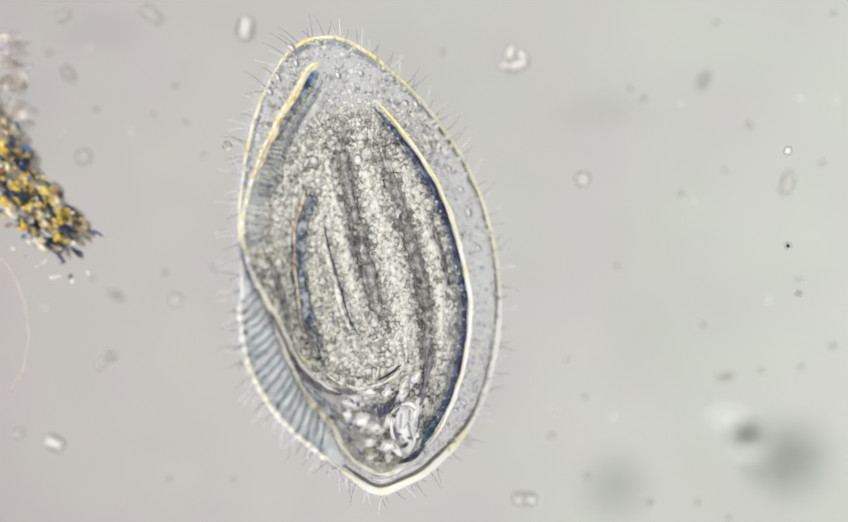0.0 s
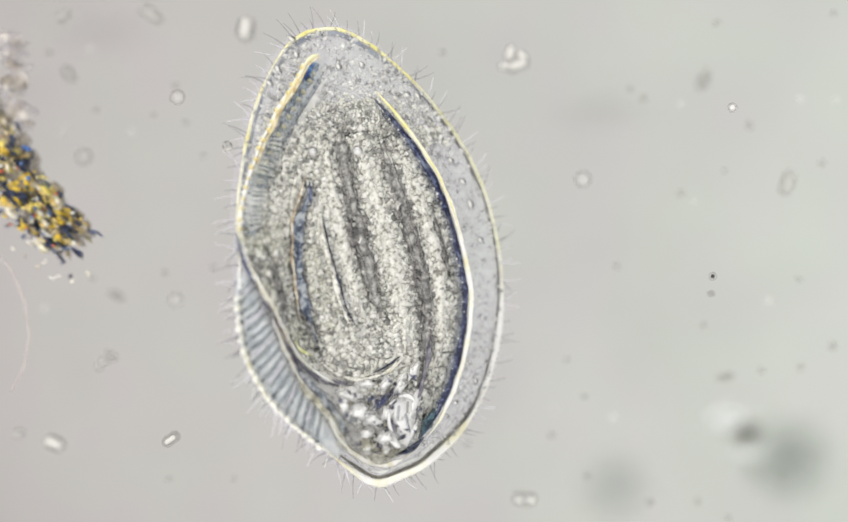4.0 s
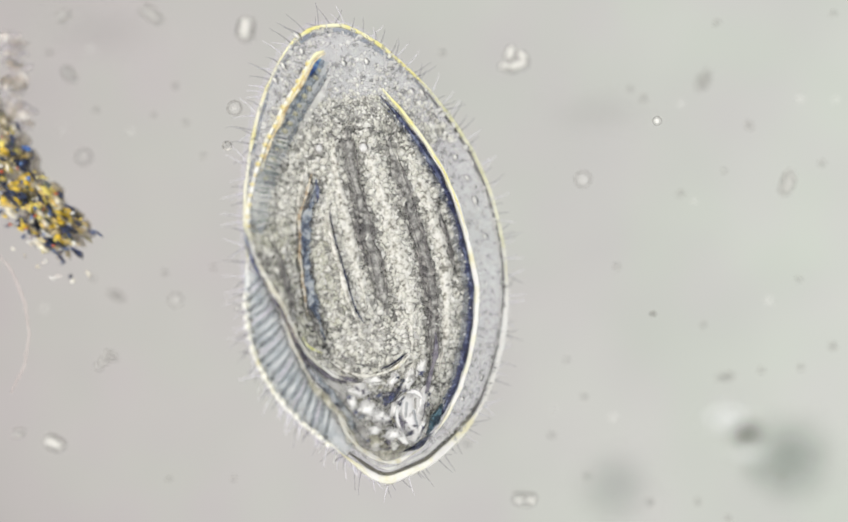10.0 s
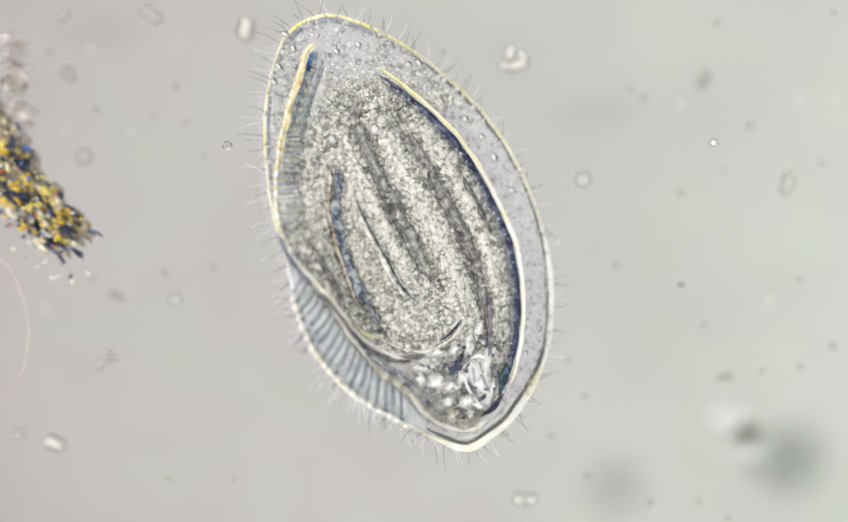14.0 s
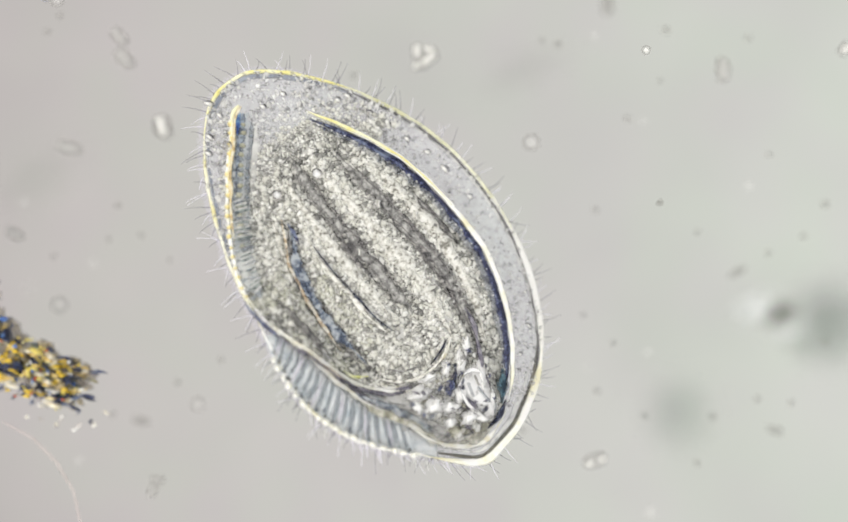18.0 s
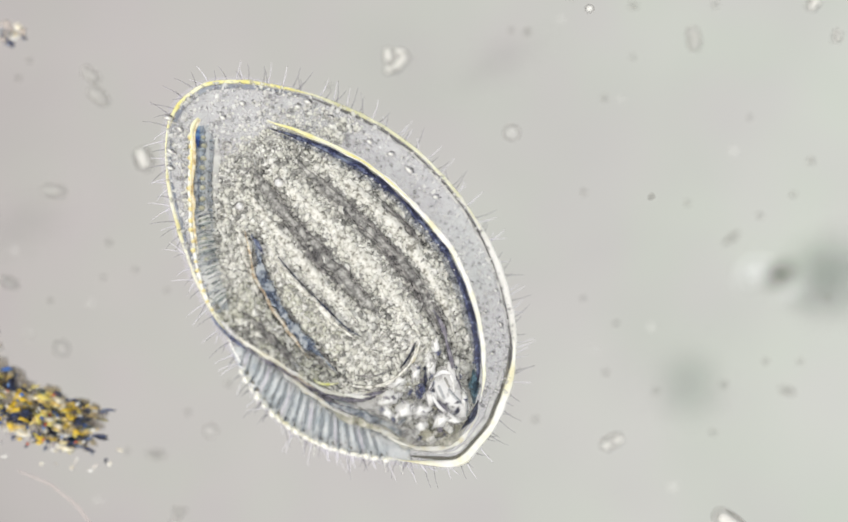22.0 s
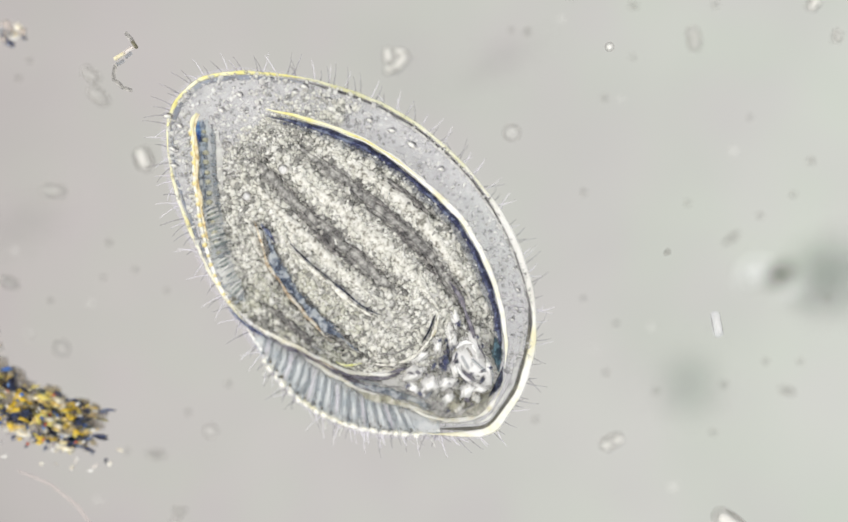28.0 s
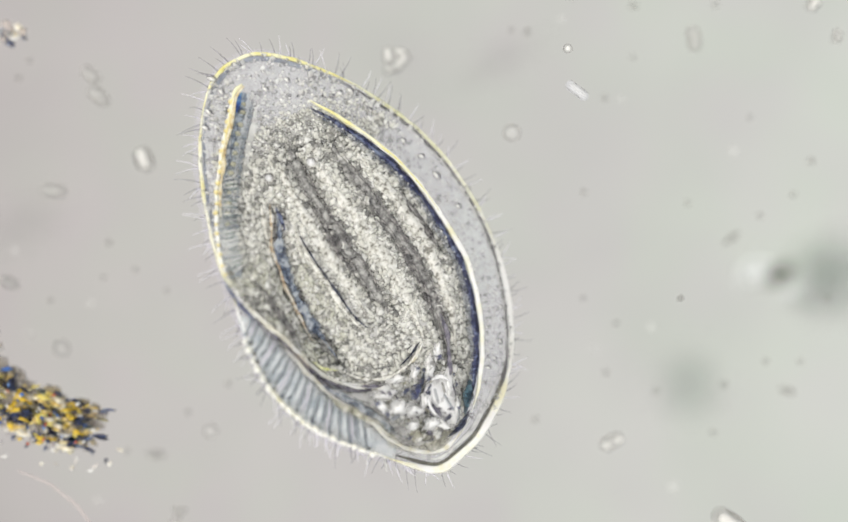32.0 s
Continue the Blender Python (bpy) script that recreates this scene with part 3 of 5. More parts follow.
rnd = random.Random(4)
pale, dark, sage = [], [], []
gullet = [Vector(spot(*p, 0.02)) for p in ((560, 525), (600, 572), (640, 618), (690, 650), (755, 664), (748, 700), (765, 735), (815, 765), (850, 775), (800, 790), (735, 752), (680, 705), (620, 620))]
olive_middle = Vector(spot(585, 520, 0.02))
while len(pale) + len(dark) + len(sage) < 12500:
    x, y = rnd.uniform(-0.27, 0.27), rnd.uniform(-0.40, 0.42)
    if not inside(core_line, x, y) and (y < 0.20 or rnd.random() > 0.42 * math.exp(-max(0.0, y - 0.27) / 0.04) or not inside(outline, x * 1.12, y)):
        continue
    if inside(gullet, x, y):
        continue
    p = Vector((x, y, 0))
    k = groove_depth(p)
    d = p - MID
    v, u = d.dot(AXIS), d.dot(Vector((AXIS.y, -AXIS.x, 0)))
    patch = 1.1 * noise.noise(Vector((u * 62, v * 27, 3.0))) + 0.8 * noise.noise(Vector((u * 105, v * 84, 9.0)))
    r = (0.0028 + 0.0048 * rnd.random() ** 1.5) * (1.0 if y < 0.24 else 0.6)
    z = crown(p) - 0.008 * k + rnd.uniform(-0.0045, 0.001)
    item = ((x, y, z), r, rnd.uniform(0.5, 1.3))
    # dark granules crowd the grooves to deepen their painted shade
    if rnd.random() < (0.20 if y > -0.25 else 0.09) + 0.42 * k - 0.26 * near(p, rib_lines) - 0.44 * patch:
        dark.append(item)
    elif (p - olive_middle).length < 0.13 and rnd.random() < 0.5:
        sage.append(item)
    else:
        pale.append(item)
grains("granules", pale, CREAM, endoplasm, "countless pale cream granules")
grains("granules", dark, DUSK, endoplasm, "countless dark granules")
grains("granules", sage, SAGE, endoplasm, "countless dull olive granules")

pebble = part("granule", lump(0.0070, 0.0052, 0.004, 1.4, 2, 3), WHITE_GRAIN, endoplasm, "larger bright granule")
soot = part("granule", lump(0.0052, 0.0042, 0.004, 0.4, 2, 4), DUSK, endoplasm, "larger dark granule")
count = 0
while count < 110:
    x, y = rnd.uniform(-0.24, 0.24), rnd.uniform(-0.30, 0.31)
    p = Vector((x, y, 0))
    if inside(core_line, x, y):
        count += 1
        k = rnd.uniform(0.55, 1.25)
        m = Matrix.Translation((x, y, crown(p) - 0.001)) @ Matrix.Rotation(rnd.uniform(0, 6), 4, "Z") @ Matrix.Diagonal((k, k, k, 1))
        if count <= 2:
            (pebble, soot)[count - 1].matrix_basis = m
        else:
            again(soot if rnd.random() < 0.25 + 0.5 * groove_depth(p) else pebble, "granule", endoplasm, m)
for x, y, r in ((613, 255, 8), (690, 236, 9)):
    p = draped([(x, y), (x + 1, y)], 2, 0.004)[0]
    o = part("vesicle", lump(r / 1000, r / 1000, r / 2200, 0.25, 2, x), CLEAR_BRIGHT, endoplasm, "pale round vesicle")
    o.matrix_basis = Matrix.Translation(p)
    part("vesicle_wall", torus(r / 1000, 0.0016, n=20, sides=6), CHAIN_GREY, o).location.z = r / 4000

# the keel along one side of the inner body; bright edge and shade are coloured cords
keel = [p for p in trail([(702, 122), (750, 157), (800, 200), (850, 254), (880, 299), (906, 348), (927, 395), (945, 440), (955, 490), (958, 555), (952, 620), (937, 682), (916, 728)], 110, 0.036)]
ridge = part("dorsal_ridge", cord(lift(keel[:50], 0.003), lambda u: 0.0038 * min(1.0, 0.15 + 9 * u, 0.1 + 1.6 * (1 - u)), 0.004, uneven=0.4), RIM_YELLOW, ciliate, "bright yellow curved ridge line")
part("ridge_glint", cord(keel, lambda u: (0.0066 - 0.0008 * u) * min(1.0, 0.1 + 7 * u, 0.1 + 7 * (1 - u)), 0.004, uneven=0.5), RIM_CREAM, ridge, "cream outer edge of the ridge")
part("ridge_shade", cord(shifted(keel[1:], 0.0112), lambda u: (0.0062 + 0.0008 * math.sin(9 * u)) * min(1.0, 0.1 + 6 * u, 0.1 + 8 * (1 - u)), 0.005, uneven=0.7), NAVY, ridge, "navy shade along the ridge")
part("ridge_shade", cord(lift(shifted(keel[3:], 0.0095), 0.002), lambda u: 0.0026 * min(1.0, 0.1 + 5 * u, 0.1 + 8 * (1 - u)), 0.004, uneven=0.9), BLACK_NAVY, ridge, "black core of the shade along the ridge")
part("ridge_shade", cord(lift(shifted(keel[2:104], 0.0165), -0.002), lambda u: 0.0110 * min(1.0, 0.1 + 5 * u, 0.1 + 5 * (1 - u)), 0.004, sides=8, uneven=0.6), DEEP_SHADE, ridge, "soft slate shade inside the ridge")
for k in range(46):
    i = 6 + int(k * 2.2)
    q = keel[i] - side(keel, i) * rnd.uniform(0.002, 0.0075)
    o = part("ridge_bead", lump(rnd.uniform(0.003, 0.005), rnd.uniform(0.0025, 0.004), 0.003, 0.6, 1, k + 200), RIM_FAINT if k % 3 else RIBMAT, ridge, "small cream bead" if k == 0 else "")
    o.matrix_basis = Matrix.Translation((q.x, q.y, 0.037))
for k in range(46):
    i = 4 + int(k * 2.2)
    q = keel[i] + side(keel, i) * rnd.uniform(0.014, 0.020)
    o = part("ridge_notch", lump(rnd.uniform(0.002, 0.004), rnd.uniform(0.002, 0.0035), 0.003, 0.6, 1, k), rnd.choice((NAVY, NAVY, RIBMAT, CREAM)), ridge)
    o.matrix_basis = Matrix.Translation((q.x, q.y, 0.036 + rnd.uniform(0, 0.003)))

# the zone of membranelles: a beaded amber edge over a blue-grey band, cross-barred further down
upper = trail([(584, 79), (571, 92), (562, 115), (555, 140), (545, 167), (536, 198), (527, 232), (519, 266), (512, 300), (507, 340), (505, 380), (508, 412), (514, 436)], 90, 0.018)
adoral = part("adoral_zone", cord(shifted(upper, -0.022), fade(0.021, 0.12), 0.006, sides=8, uneven=0.3), PALEBLUE, ciliate, "band of beating plates down one flank")
part("zone_shade", cord(lift(shifted(upper[3:52], -0.0155), 0.005), fade(0.0100, 0.16), 0.003, uneven=0.8), ZONE, adoral, "blue-grey band behind the yellow edge")
part("zone_shade", cord(lift(shifted(upper[4:48], -0.036), 0.005), fade(0.0052, 0.2), 0.003, uneven=0.9), SLATE, adoral, "slate inner line")
part("zone_glint", cord(lift(shifted(upper[6:46], -0.046), 0.004), fade(0.0090, 0.35), 0.003, uneven=0.7), RIM_FAINT, adoral, "pale inner line")
part("zone_edge", cord(lift(upper, 0.004), lambda u: (0.0038 - 0.0006 * u) * min(1.0, 0.2 + 12 * u, 0.1 + 8 * (1 - u)), 0.004, uneven=0.6), RIM_CREAM, adoral, "cream outer edge")
part("zone_edge", cord(lift(shifted(upper[:62], -0.0058), 0.012), lambda u: 0.0034 * min(1.0, 0.3 + 12 * u, 0.1 + 4 * (1 - u)), 0.003, uneven=0.9), EDGE_TAN, adoral, "tan line inside the edge")
part("zone_edge", cord(lift(shifted(upper[:40], -0.0020), 0.008), lambda u: 0.0036 * min(1.0, 0.4 + 12 * u, 0.1 + 2.2 * (1 - u)), 0.004, uneven=0.7), BEAD_YELLOW, adoral, "yellow front stretch of the edge")
part("zone_shade", cord(lift(shifted(upper[2:40], -0.0165), 0.008), lambda u: 0.0092 * min(1.0, 0.4 + 10 * u, 0.05 + 1.3 * (1 - u)), 0.003, uneven=0.8), BAND_NAVY, adoral, "navy front stretch of the band")
part("zone_tip", cord(lift(upper[:9], 0.009), fade(0.0050, 0.4), 0.004, uneven=0.3), RIM_YELLOW, adoral, "bright yellow front tip")
part("zone_tip", cord(lift(shifted(upper[3:15], -0.0110), 0.010), fade(0.0058, 0.4), 0.003, uneven=0.6), ROYAL, adoral, "royal-blue patch at the front tip")
bead = part("membranelle", lump(0.0060, 0.0074, 0.004, 0.35, 2, 8), BEAD_YELLOW, adoral, "yellow bead of a beating plate")
gap = part("membranelle_gap", lump(0.0060, 0.0036, 0.003, 0.5, 2, 6), SLATE_DARK, adoral, "dark gap between beating plates")
olive_bead = part("membranelle", lump(0.0070, 0.0054, 0.003, 0.5, 2, 5), ZONE_OLIVE, adoral, "dull olive bead of a beating plate")
for i in range(18):
    j = min(9 + int(i * 4.5), 88)
    s = side(upper, j)
    turn = Matrix.Rotation(math.atan2(s.y, s.x), 4, "Z")
    fade_out = 1.0 - 0.025 * i
    spots = ((bead, -0.0005, 0.0, 0.025, fade_out), (gap, -0.009, 2.2, 0.027, 1.0), (olive_bead, -0.021, 0.0, 0.027, 1.0), (gap, -0.022, 2.2, 0.028, 1.1), (gap, -0.036, 1.0, 0.027, 1.0))
    for n, (kind, off, dj, z, k) in enumerate(spots):
        if i > 12 and n in (2, 4):
            continue
        q = upper[min(j + int(dj), 89)] + s * (off + rnd.uniform(-0.0015, 0.0015))
        k *= rnd.uniform(0.8, 1.15)
        m = Matrix.Translation((q.x, q.y, z)) @ turn @ Matrix.Rotation(rnd.uniform(-0.3, 0.3), 4, "Z") @ Matrix.Diagonal((k, k, 1, 1))
        if i == 0 and n < 3:
            kind.matrix_basis = m
        else:
            again(kind, kind.name.split(".")[0], adoral, m)
for i in range(19):
    j = 44 + int(i * 2.4)
    a = upper[min(j, 89)] - side(upper, min(j, 89)) * 0.012
    b = a - side(upper, min(j, 89)) * rnd.uniform(0.022, 0.036) + Vector((0, 0.006, 0))
    part("cross_bar", cord(lift([a, a.lerp(b, 0.5) + Vector((0, 0.002, 0)), b], 0.012), fade(0.0036, 0.5), 0.003, uneven=1.2), TEAL_GREY if i % 3 else SLATE, adoral, "teal-grey cross bar" if i == 0 else "")
    c = (a + b) / 2 + Vector((0, 0.0046, 0.013))
    part("cross_bar", cord([a + Vector((0, 0.0046, 0.013)), c, b + Vector((0, 0.0046, 0.012))], fade(0.0030, 0.5), 0.002, uneven=1.2), RIM_FAINT, adoral, "pale cross bar" if i == 0 else "")

# the comb of oral plates below the flank
lower_out = [Vector((p.x, p.y, 0)) for p in trail([(517, 495), (525, 555), (545, 618), (580, 672), (622, 715), (668, 748), (718, 776), (760, 794)], 80, 0.010)]
lower_in = [Vector((p.x, p.y, 0)) for p in trail([(545, 500), (576, 540), (602, 582), (628, 622), (656, 660), (688, 692), (722, 722), (768, 760)], 80, 0.016)]
bmx = bmesh.new()
rows = [[bmx.verts.new(lower_out[i].lerp(lower_in[i], u) + Vector((0, 0, 0.009 + 0.006 * math.sin(math.pi * u)))) for u in (0, 0.25, 0.5, 0.75, 1)] for i in range(80)]
for a, b in zip(rows, rows[1:]):
    for k in range(4):
        bmx.faces.new((a[k], a[k + 1], b[k + 1], b[k]))
bmesh.ops.recalc_face_normals(bmx, faces=bmx.faces)
bmesh.ops.solidify(bmx, geom=bmx.faces[:], thickness=0.006)
comb = part("oral_comb", bmx, PALEBLUE, ciliate, "pale blue comb of oral plates")
for i in range(18):
    u = 7 + i * 3.6
    for name, du, mat, w in (("slit", 0.0, SLIT_SOFT, 0.0058), ("plate", 1.8, PALEBLUE if i % 3 else CILIA_PALE, 0.0064)):
        a, b = lower_out[min(int(u + du), 79)], lower_in[max(0, min(int(u + du) - 7, 79))]
        bow = side(lower_out, min(int(u + du), 79)).yxz * 0.003
        pts = [a.lerp(b, t) + bow * math.sin(math.pi * t) + Vector((0, 0, 0.013 + 0.008 * math.sin(math.pi * t))) for t in (0.06, 0.25, 0.5, 0.75, 0.90)]
        part(name, cord(pts, fade((w - 0.00007 * i) * rnd.uniform(0.85, 1.1), 0.4), 0.003, uneven=0.8), mat, comb, ("slate slit between plates" if name == "slit" else "pale oral plate") if i == 0 else "")
for i in range(18):
    j = min(7 + int(i * 3.6), 79)
    a, b = lower_out[j], lower_in[max(0, j - 7)]
    part("slit_foot", cord([a.lerp(b, t) + Vector((0, 0, 0.022)) for t in (0.03, 0.12, 0.22, 0.34)], lambda u: 0.0040 * (1 - 0.8 * u), 0.002, uneven=0.5), SLATE_DARK, comb, "dark foot of a slit" if i == 0 else "")
tooth = part("tooth", lump(0.0078, 0.0056, 0.005, 0.4, 2, 9), RIM_CREAM, comb, "cream bead at a plate's foot")
notch = part("notch", lump(0.0046, 0.0040, 0.003, 0.4, 2, 7), NOTCH_BROWN, comb, "dark brown notch between plates")
for i in range(18):
    j = min(8 + int(i * 3.6), 79)
    s = side(lower_out, j)
    turn = Matrix.Rotation(math.atan2(s.y, s.x) + 1.57 + rnd.uniform(-0.2, 0.2), 4, "Z")
    for kind, dj, off in ((tooth, 1, 0.001), (notch, -1, -0.007)):
        q = lower_out[min(j + dj, 79)] + s * off
        m = Matrix.Translation((q.x, q.y, 0.015)) @ turn @ Matrix.Diagonal((rnd.uniform(0.75, 1.2), rnd.uniform(0.75, 1.1), 1, 1))
        if i == 0:
            kind.matrix_basis = m
        else:
            again(kind, kind.name.split(".")[0], comb, m)
part("comb_edge", cord(lift(lower_in[3:], 0.021), fade(0.0048, 0.2), 0.004, uneven=1.1), TUFT, comb, "cream inner edge")
part("comb_shade", cord(lift(shifted(lower_in[6:74], -0.0115), 0.017), fade(0.0066, 0.25), 0.005, uneven=1.0), PLUM, comb, "dark shade along the inner edge")
part("comb_band", cord(lift(shifted(lower_in[8:70], -0.026), 0.016), fade(0.0085, 0.3), 0.004, uneven=0.7), PALEBLUE, comb, "pale blue band beside the mouth")

# the mouth: a white lip over a plum membrane
lip = trail([(507, 425), (514, 447), (530, 480), (552, 512), (588, 555), (618, 590), (652, 624), (692, 646), (728, 656), (770, 660)], 100, 0.028)
mouth = part("oral_membrane", cord(lip[:26], fade(0.0042, 0.3), 0.004, uneven=0.5), NAVY, ciliate, "navy fore part of the mouth membrane")
part("membrane", cord(lip[20:74], fade(0.0030, 0.2), 0.004, uneven=0.9), PLUM, mouth, "thin plum middle of the membrane")
part("membrane", cord(lip[62:], fade(0.0062, 0.35), 0.004, uneven=0.6), PLUM, mouth, "dark plum curved hind part of the membrane")
part("membrane_glint", cord(lift(shifted(lip, -0.0082), 0.003), lambda u: (0.0030 + 0.0014 * u) * min(1.0, 0.1 + 6 * u, 0.1 + 6 * (1 - u)), 0.003, uneven=1.0), TUFT, mouth, "white upper edge")
part("membrane_glint", cord(lift(trail([(646, 592), (660, 604), (690, 612)], 24, 0.038), 0.0), fade(0.0030, 0.4), 0.002, uneven=0.7), LIME, mouth, "yellow-green glint")
# tan fringe and navy shade of the groove are painted as cords
for g in (((609, 300), (607, 350), (604, 392), (612, 432), (622, 470), (640, 520), (652, 555)), ((590, 545), (612, 580), (640, 610))):
    part("groove_edge", cord(draped(g, 60, 0.004), fade(0.0040, 0.3), 0.003, uneven=1.1), TAN_FRINGE, endoplasm, "tan fringe of light painted along a groove")
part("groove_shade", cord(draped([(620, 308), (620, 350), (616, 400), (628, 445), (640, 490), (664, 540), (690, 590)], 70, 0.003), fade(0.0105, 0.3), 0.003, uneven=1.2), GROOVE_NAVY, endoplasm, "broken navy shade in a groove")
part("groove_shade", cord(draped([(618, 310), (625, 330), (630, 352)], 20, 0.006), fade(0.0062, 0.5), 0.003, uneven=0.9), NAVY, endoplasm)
for g, mat, w in (([(690, 612), (730, 634), (775, 640), (815, 624), (842, 590)], RIBMAT, 0.0030), ([(700, 622), (740, 642), (780, 648), (822, 630)], GROOVE, 0.0022), ([(798, 624), (822, 606), (840, 586)], BLACK_NAVY, 0.0019),
                  ([(806, 630), (832, 610), (848, 584)], TUFT, 0.0034), ([(712, 605), (750, 620), (790, 618)], GROOVE, 0.0020), ([(668, 618), (715, 648), (770, 656)], TUFT, 0.0026)):
    part("lamella", cord(draped(g, 30, 0.006), fade(w, 0.35), 0.002, uneven=1.0), mat, endoplasm, "curved line at the hind end of the inner body" if w == 0.0019 else "")

# the hind end: a clear vacuole among bright and dark vesicles in a dull olive bed
bed = part("hind_bed", cord(trail([(722, 700), (765, 730), (812, 752), (858, 752), (892, 722)], 40, 0.016), fade(0.040, 0.35), 0.010, sides=10, uneven=0.3), HIND_OLIVE, ciliate, "dull olive-grey plasm of the hind end")
part("hind_line", cord(trail([(716, 715), (752, 752), (796, 776), (838, 788), (880, 772), (912, 738)], 40, 0.024), fade(0.0046, 0.3), 0.004, uneven=0.9), TUFT, bed, "cream outer line")
part("hind_line", cord(trail([(758, 738), (786, 760), (822, 768), (858, 760)], 30, 0.030), fade(0.0082, 0.4), 0.004, uneven=0.9), GROOVE, bed, "dark inner line")
part("hind_line", cord(trail([(868, 764), (892, 750), (912, 724)], 24, 0.030), fade(0.0058, 0.4), 0.004, uneven=0.7), BLACK_NAVY, bed)
part("gullet_band", cord(trail([(648, 640), (690, 672), (728, 702), (765, 738), (806, 764)], 40, 0.024), fade(0.0120, 0.35), 0.005, uneven=0.7), ZONE, bed, "blue-grey band of the gullet")
part("gullet_band", cord(trail([(638, 640), (668, 676), (700, 700), (742, 728)], 40, 0.030), fade(0.0062, 0.4), 0.004, uneven=1.4), HIND_OLIVE, bed, "broken olive line of the gullet")
part("gullet_band", cord(trail([(690, 662), (720, 680), (748, 706), (770, 738)], 30, 0.030), fade(0.0072, 0.45), 0.004, uneven=1.0), GROOVE, bed, "dark line of the gullet")
VAC = Vector(spot(866, 694, 0.040))
vac = part("contractile_vacuole", lump(0.030, 0.048, 0.009, 0.5, 4, 5, VAC), BRIGHT, ciliate, "clear bright vacuole near the hind end")
ring_pts = [VAC + Vector((math.cos(a) * 0.031 * (1 + 0.10 * math.sin(2 * a + 1)), math.sin(a) * 0.049 * (1 + 0.06 * math.sin(3 * a)), 0.004)) for a in (2 * math.pi * i / 60 for i in range(60))]
for a, b, mat, w in ((0.30, 0.66, PLUM, 0.0020), (0.72, 0.94, SLATE, 0.0020)):
    part("vacuole_wall", cord(stretch(ring_pts, a, b), fade(w, 0.4), 0.002, uneven=0.6), mat, vac, "thin dark vacuole wall" if a == 0.30 else "")
for a, b in ((0.05, 0.30), (0.40, 0.62)):
    part("vacuole_glint", cord(lift(shifted(stretch(ring_pts, a, b), -0.0055), 0.004), fade(0.0040, 0.4), 0.003, uneven=0.5), CLEAR_BRIGHT, vac, "white inner line of the vacuole" if a < 0.1 else "")
for x, y, l, w, a, mat in ((-10, 10, 30, 3.4, 78, SLATE), (6, -10, 36, 3.0, 96, SLATE), (9, 18, 22, 2.4, 80, CHAIN_GREY)):
    part("vacuole_fold", capsule(l / 1000, w / 1000), mat, vac).matrix_basis = Matrix.Translation(VAC + Vector((x / 1000, y / 1000, 0.010))) @ Matrix.Rotation(radians(a), 4, "Z")
hind = [Vector((p.x, p.y, 0)) for p in spline([spot(*p, 0.03) for p in ((742, 672), (790, 655), (830, 630), (860, 612), (893, 640), (898, 700), (880, 745), (830, 765), (780, 752), (748, 715))], 40, True)]
count = 0
while count < 120:
    x, y = rnd.uniform(-0.16, 0.16), rnd.uniform(-0.42, -0.16)
    if not inside(hind, x, y):
        continue
    count += 1
    mat = rnd.choice((CLEAR_BRIGHT, CLEAR_BRIGHT, RIM_WHITE, RIM_WHITE, RIBMAT, CREAM, HIND_OLIVE, GROOVE, GROOVE))
    r = rnd.uniform(0.004, 0.0095)
    v = part("vesicle", lump(r, r * rnd.uniform(0.5, 0.95), 0.005, 0.5, 2, count), mat, ciliate, "small bright or dark vesicle" if count == 1 else "")
    v.matrix_basis = Matrix.Translation((x, y, 0.028 + rnd.uniform(0, 0.008))) @ Matrix.Rotation(rnd.uniform(0, 3), 4, "Z")
count = 0
while count < 44:
    x, y = rnd.uniform(-0.16, 0.16), rnd.uniform(-0.42, -0.20)
    if not inside(hind, x, y):
        continue
    count += 1
    r = rnd.uniform(0.0035, 0.0072)
    v = part("shard", lump(r, r * rnd.uniform(0.4, 0.8), 0.004, 1.2, 2, count + 300), rnd.choice((BLACK_NAVY, NAVY, GROOVE, HIND_OLIVE, PLUM)), ciliate, "small dark shard" if count == 1 else "")
    v.matrix_basis = Matrix.Translation((x, y, 0.047)) @ Matrix.Rotation(rnd.uniform(0, 3), 4, "Z")
for i, (x, y, l, w, a) in enumerate(((765, 668, 34, 17, -5), (778, 700, 40, 20, 35), (808, 706, 26, 20, 0), (800, 735, 22, 12, 20), (836, 690, 40, 14, 75), (850, 640, 42, 15, 80), (868, 610, 26, 12, 80), (838, 735, 26, 16, 30), (880, 668, 44, 13, 82),
                                     (860, 740, 30, 11, -30), (888, 716, 30, 9, 70), (788, 645, 30, 10, 15), (822, 640, 24, 12, 70), (752, 690, 20, 12, -30))):
    v = part("white_patch", lump(l / 1700, w / 1550, 0.006, 1.1, 3, i + 40), VACUOLE, ciliate, "soft bright white patch")
    v.matrix_basis = Matrix.Translation(spot(x, y, 0.043)) @ Matrix.Rotation(radians(a) - SWING, 4, "Z")
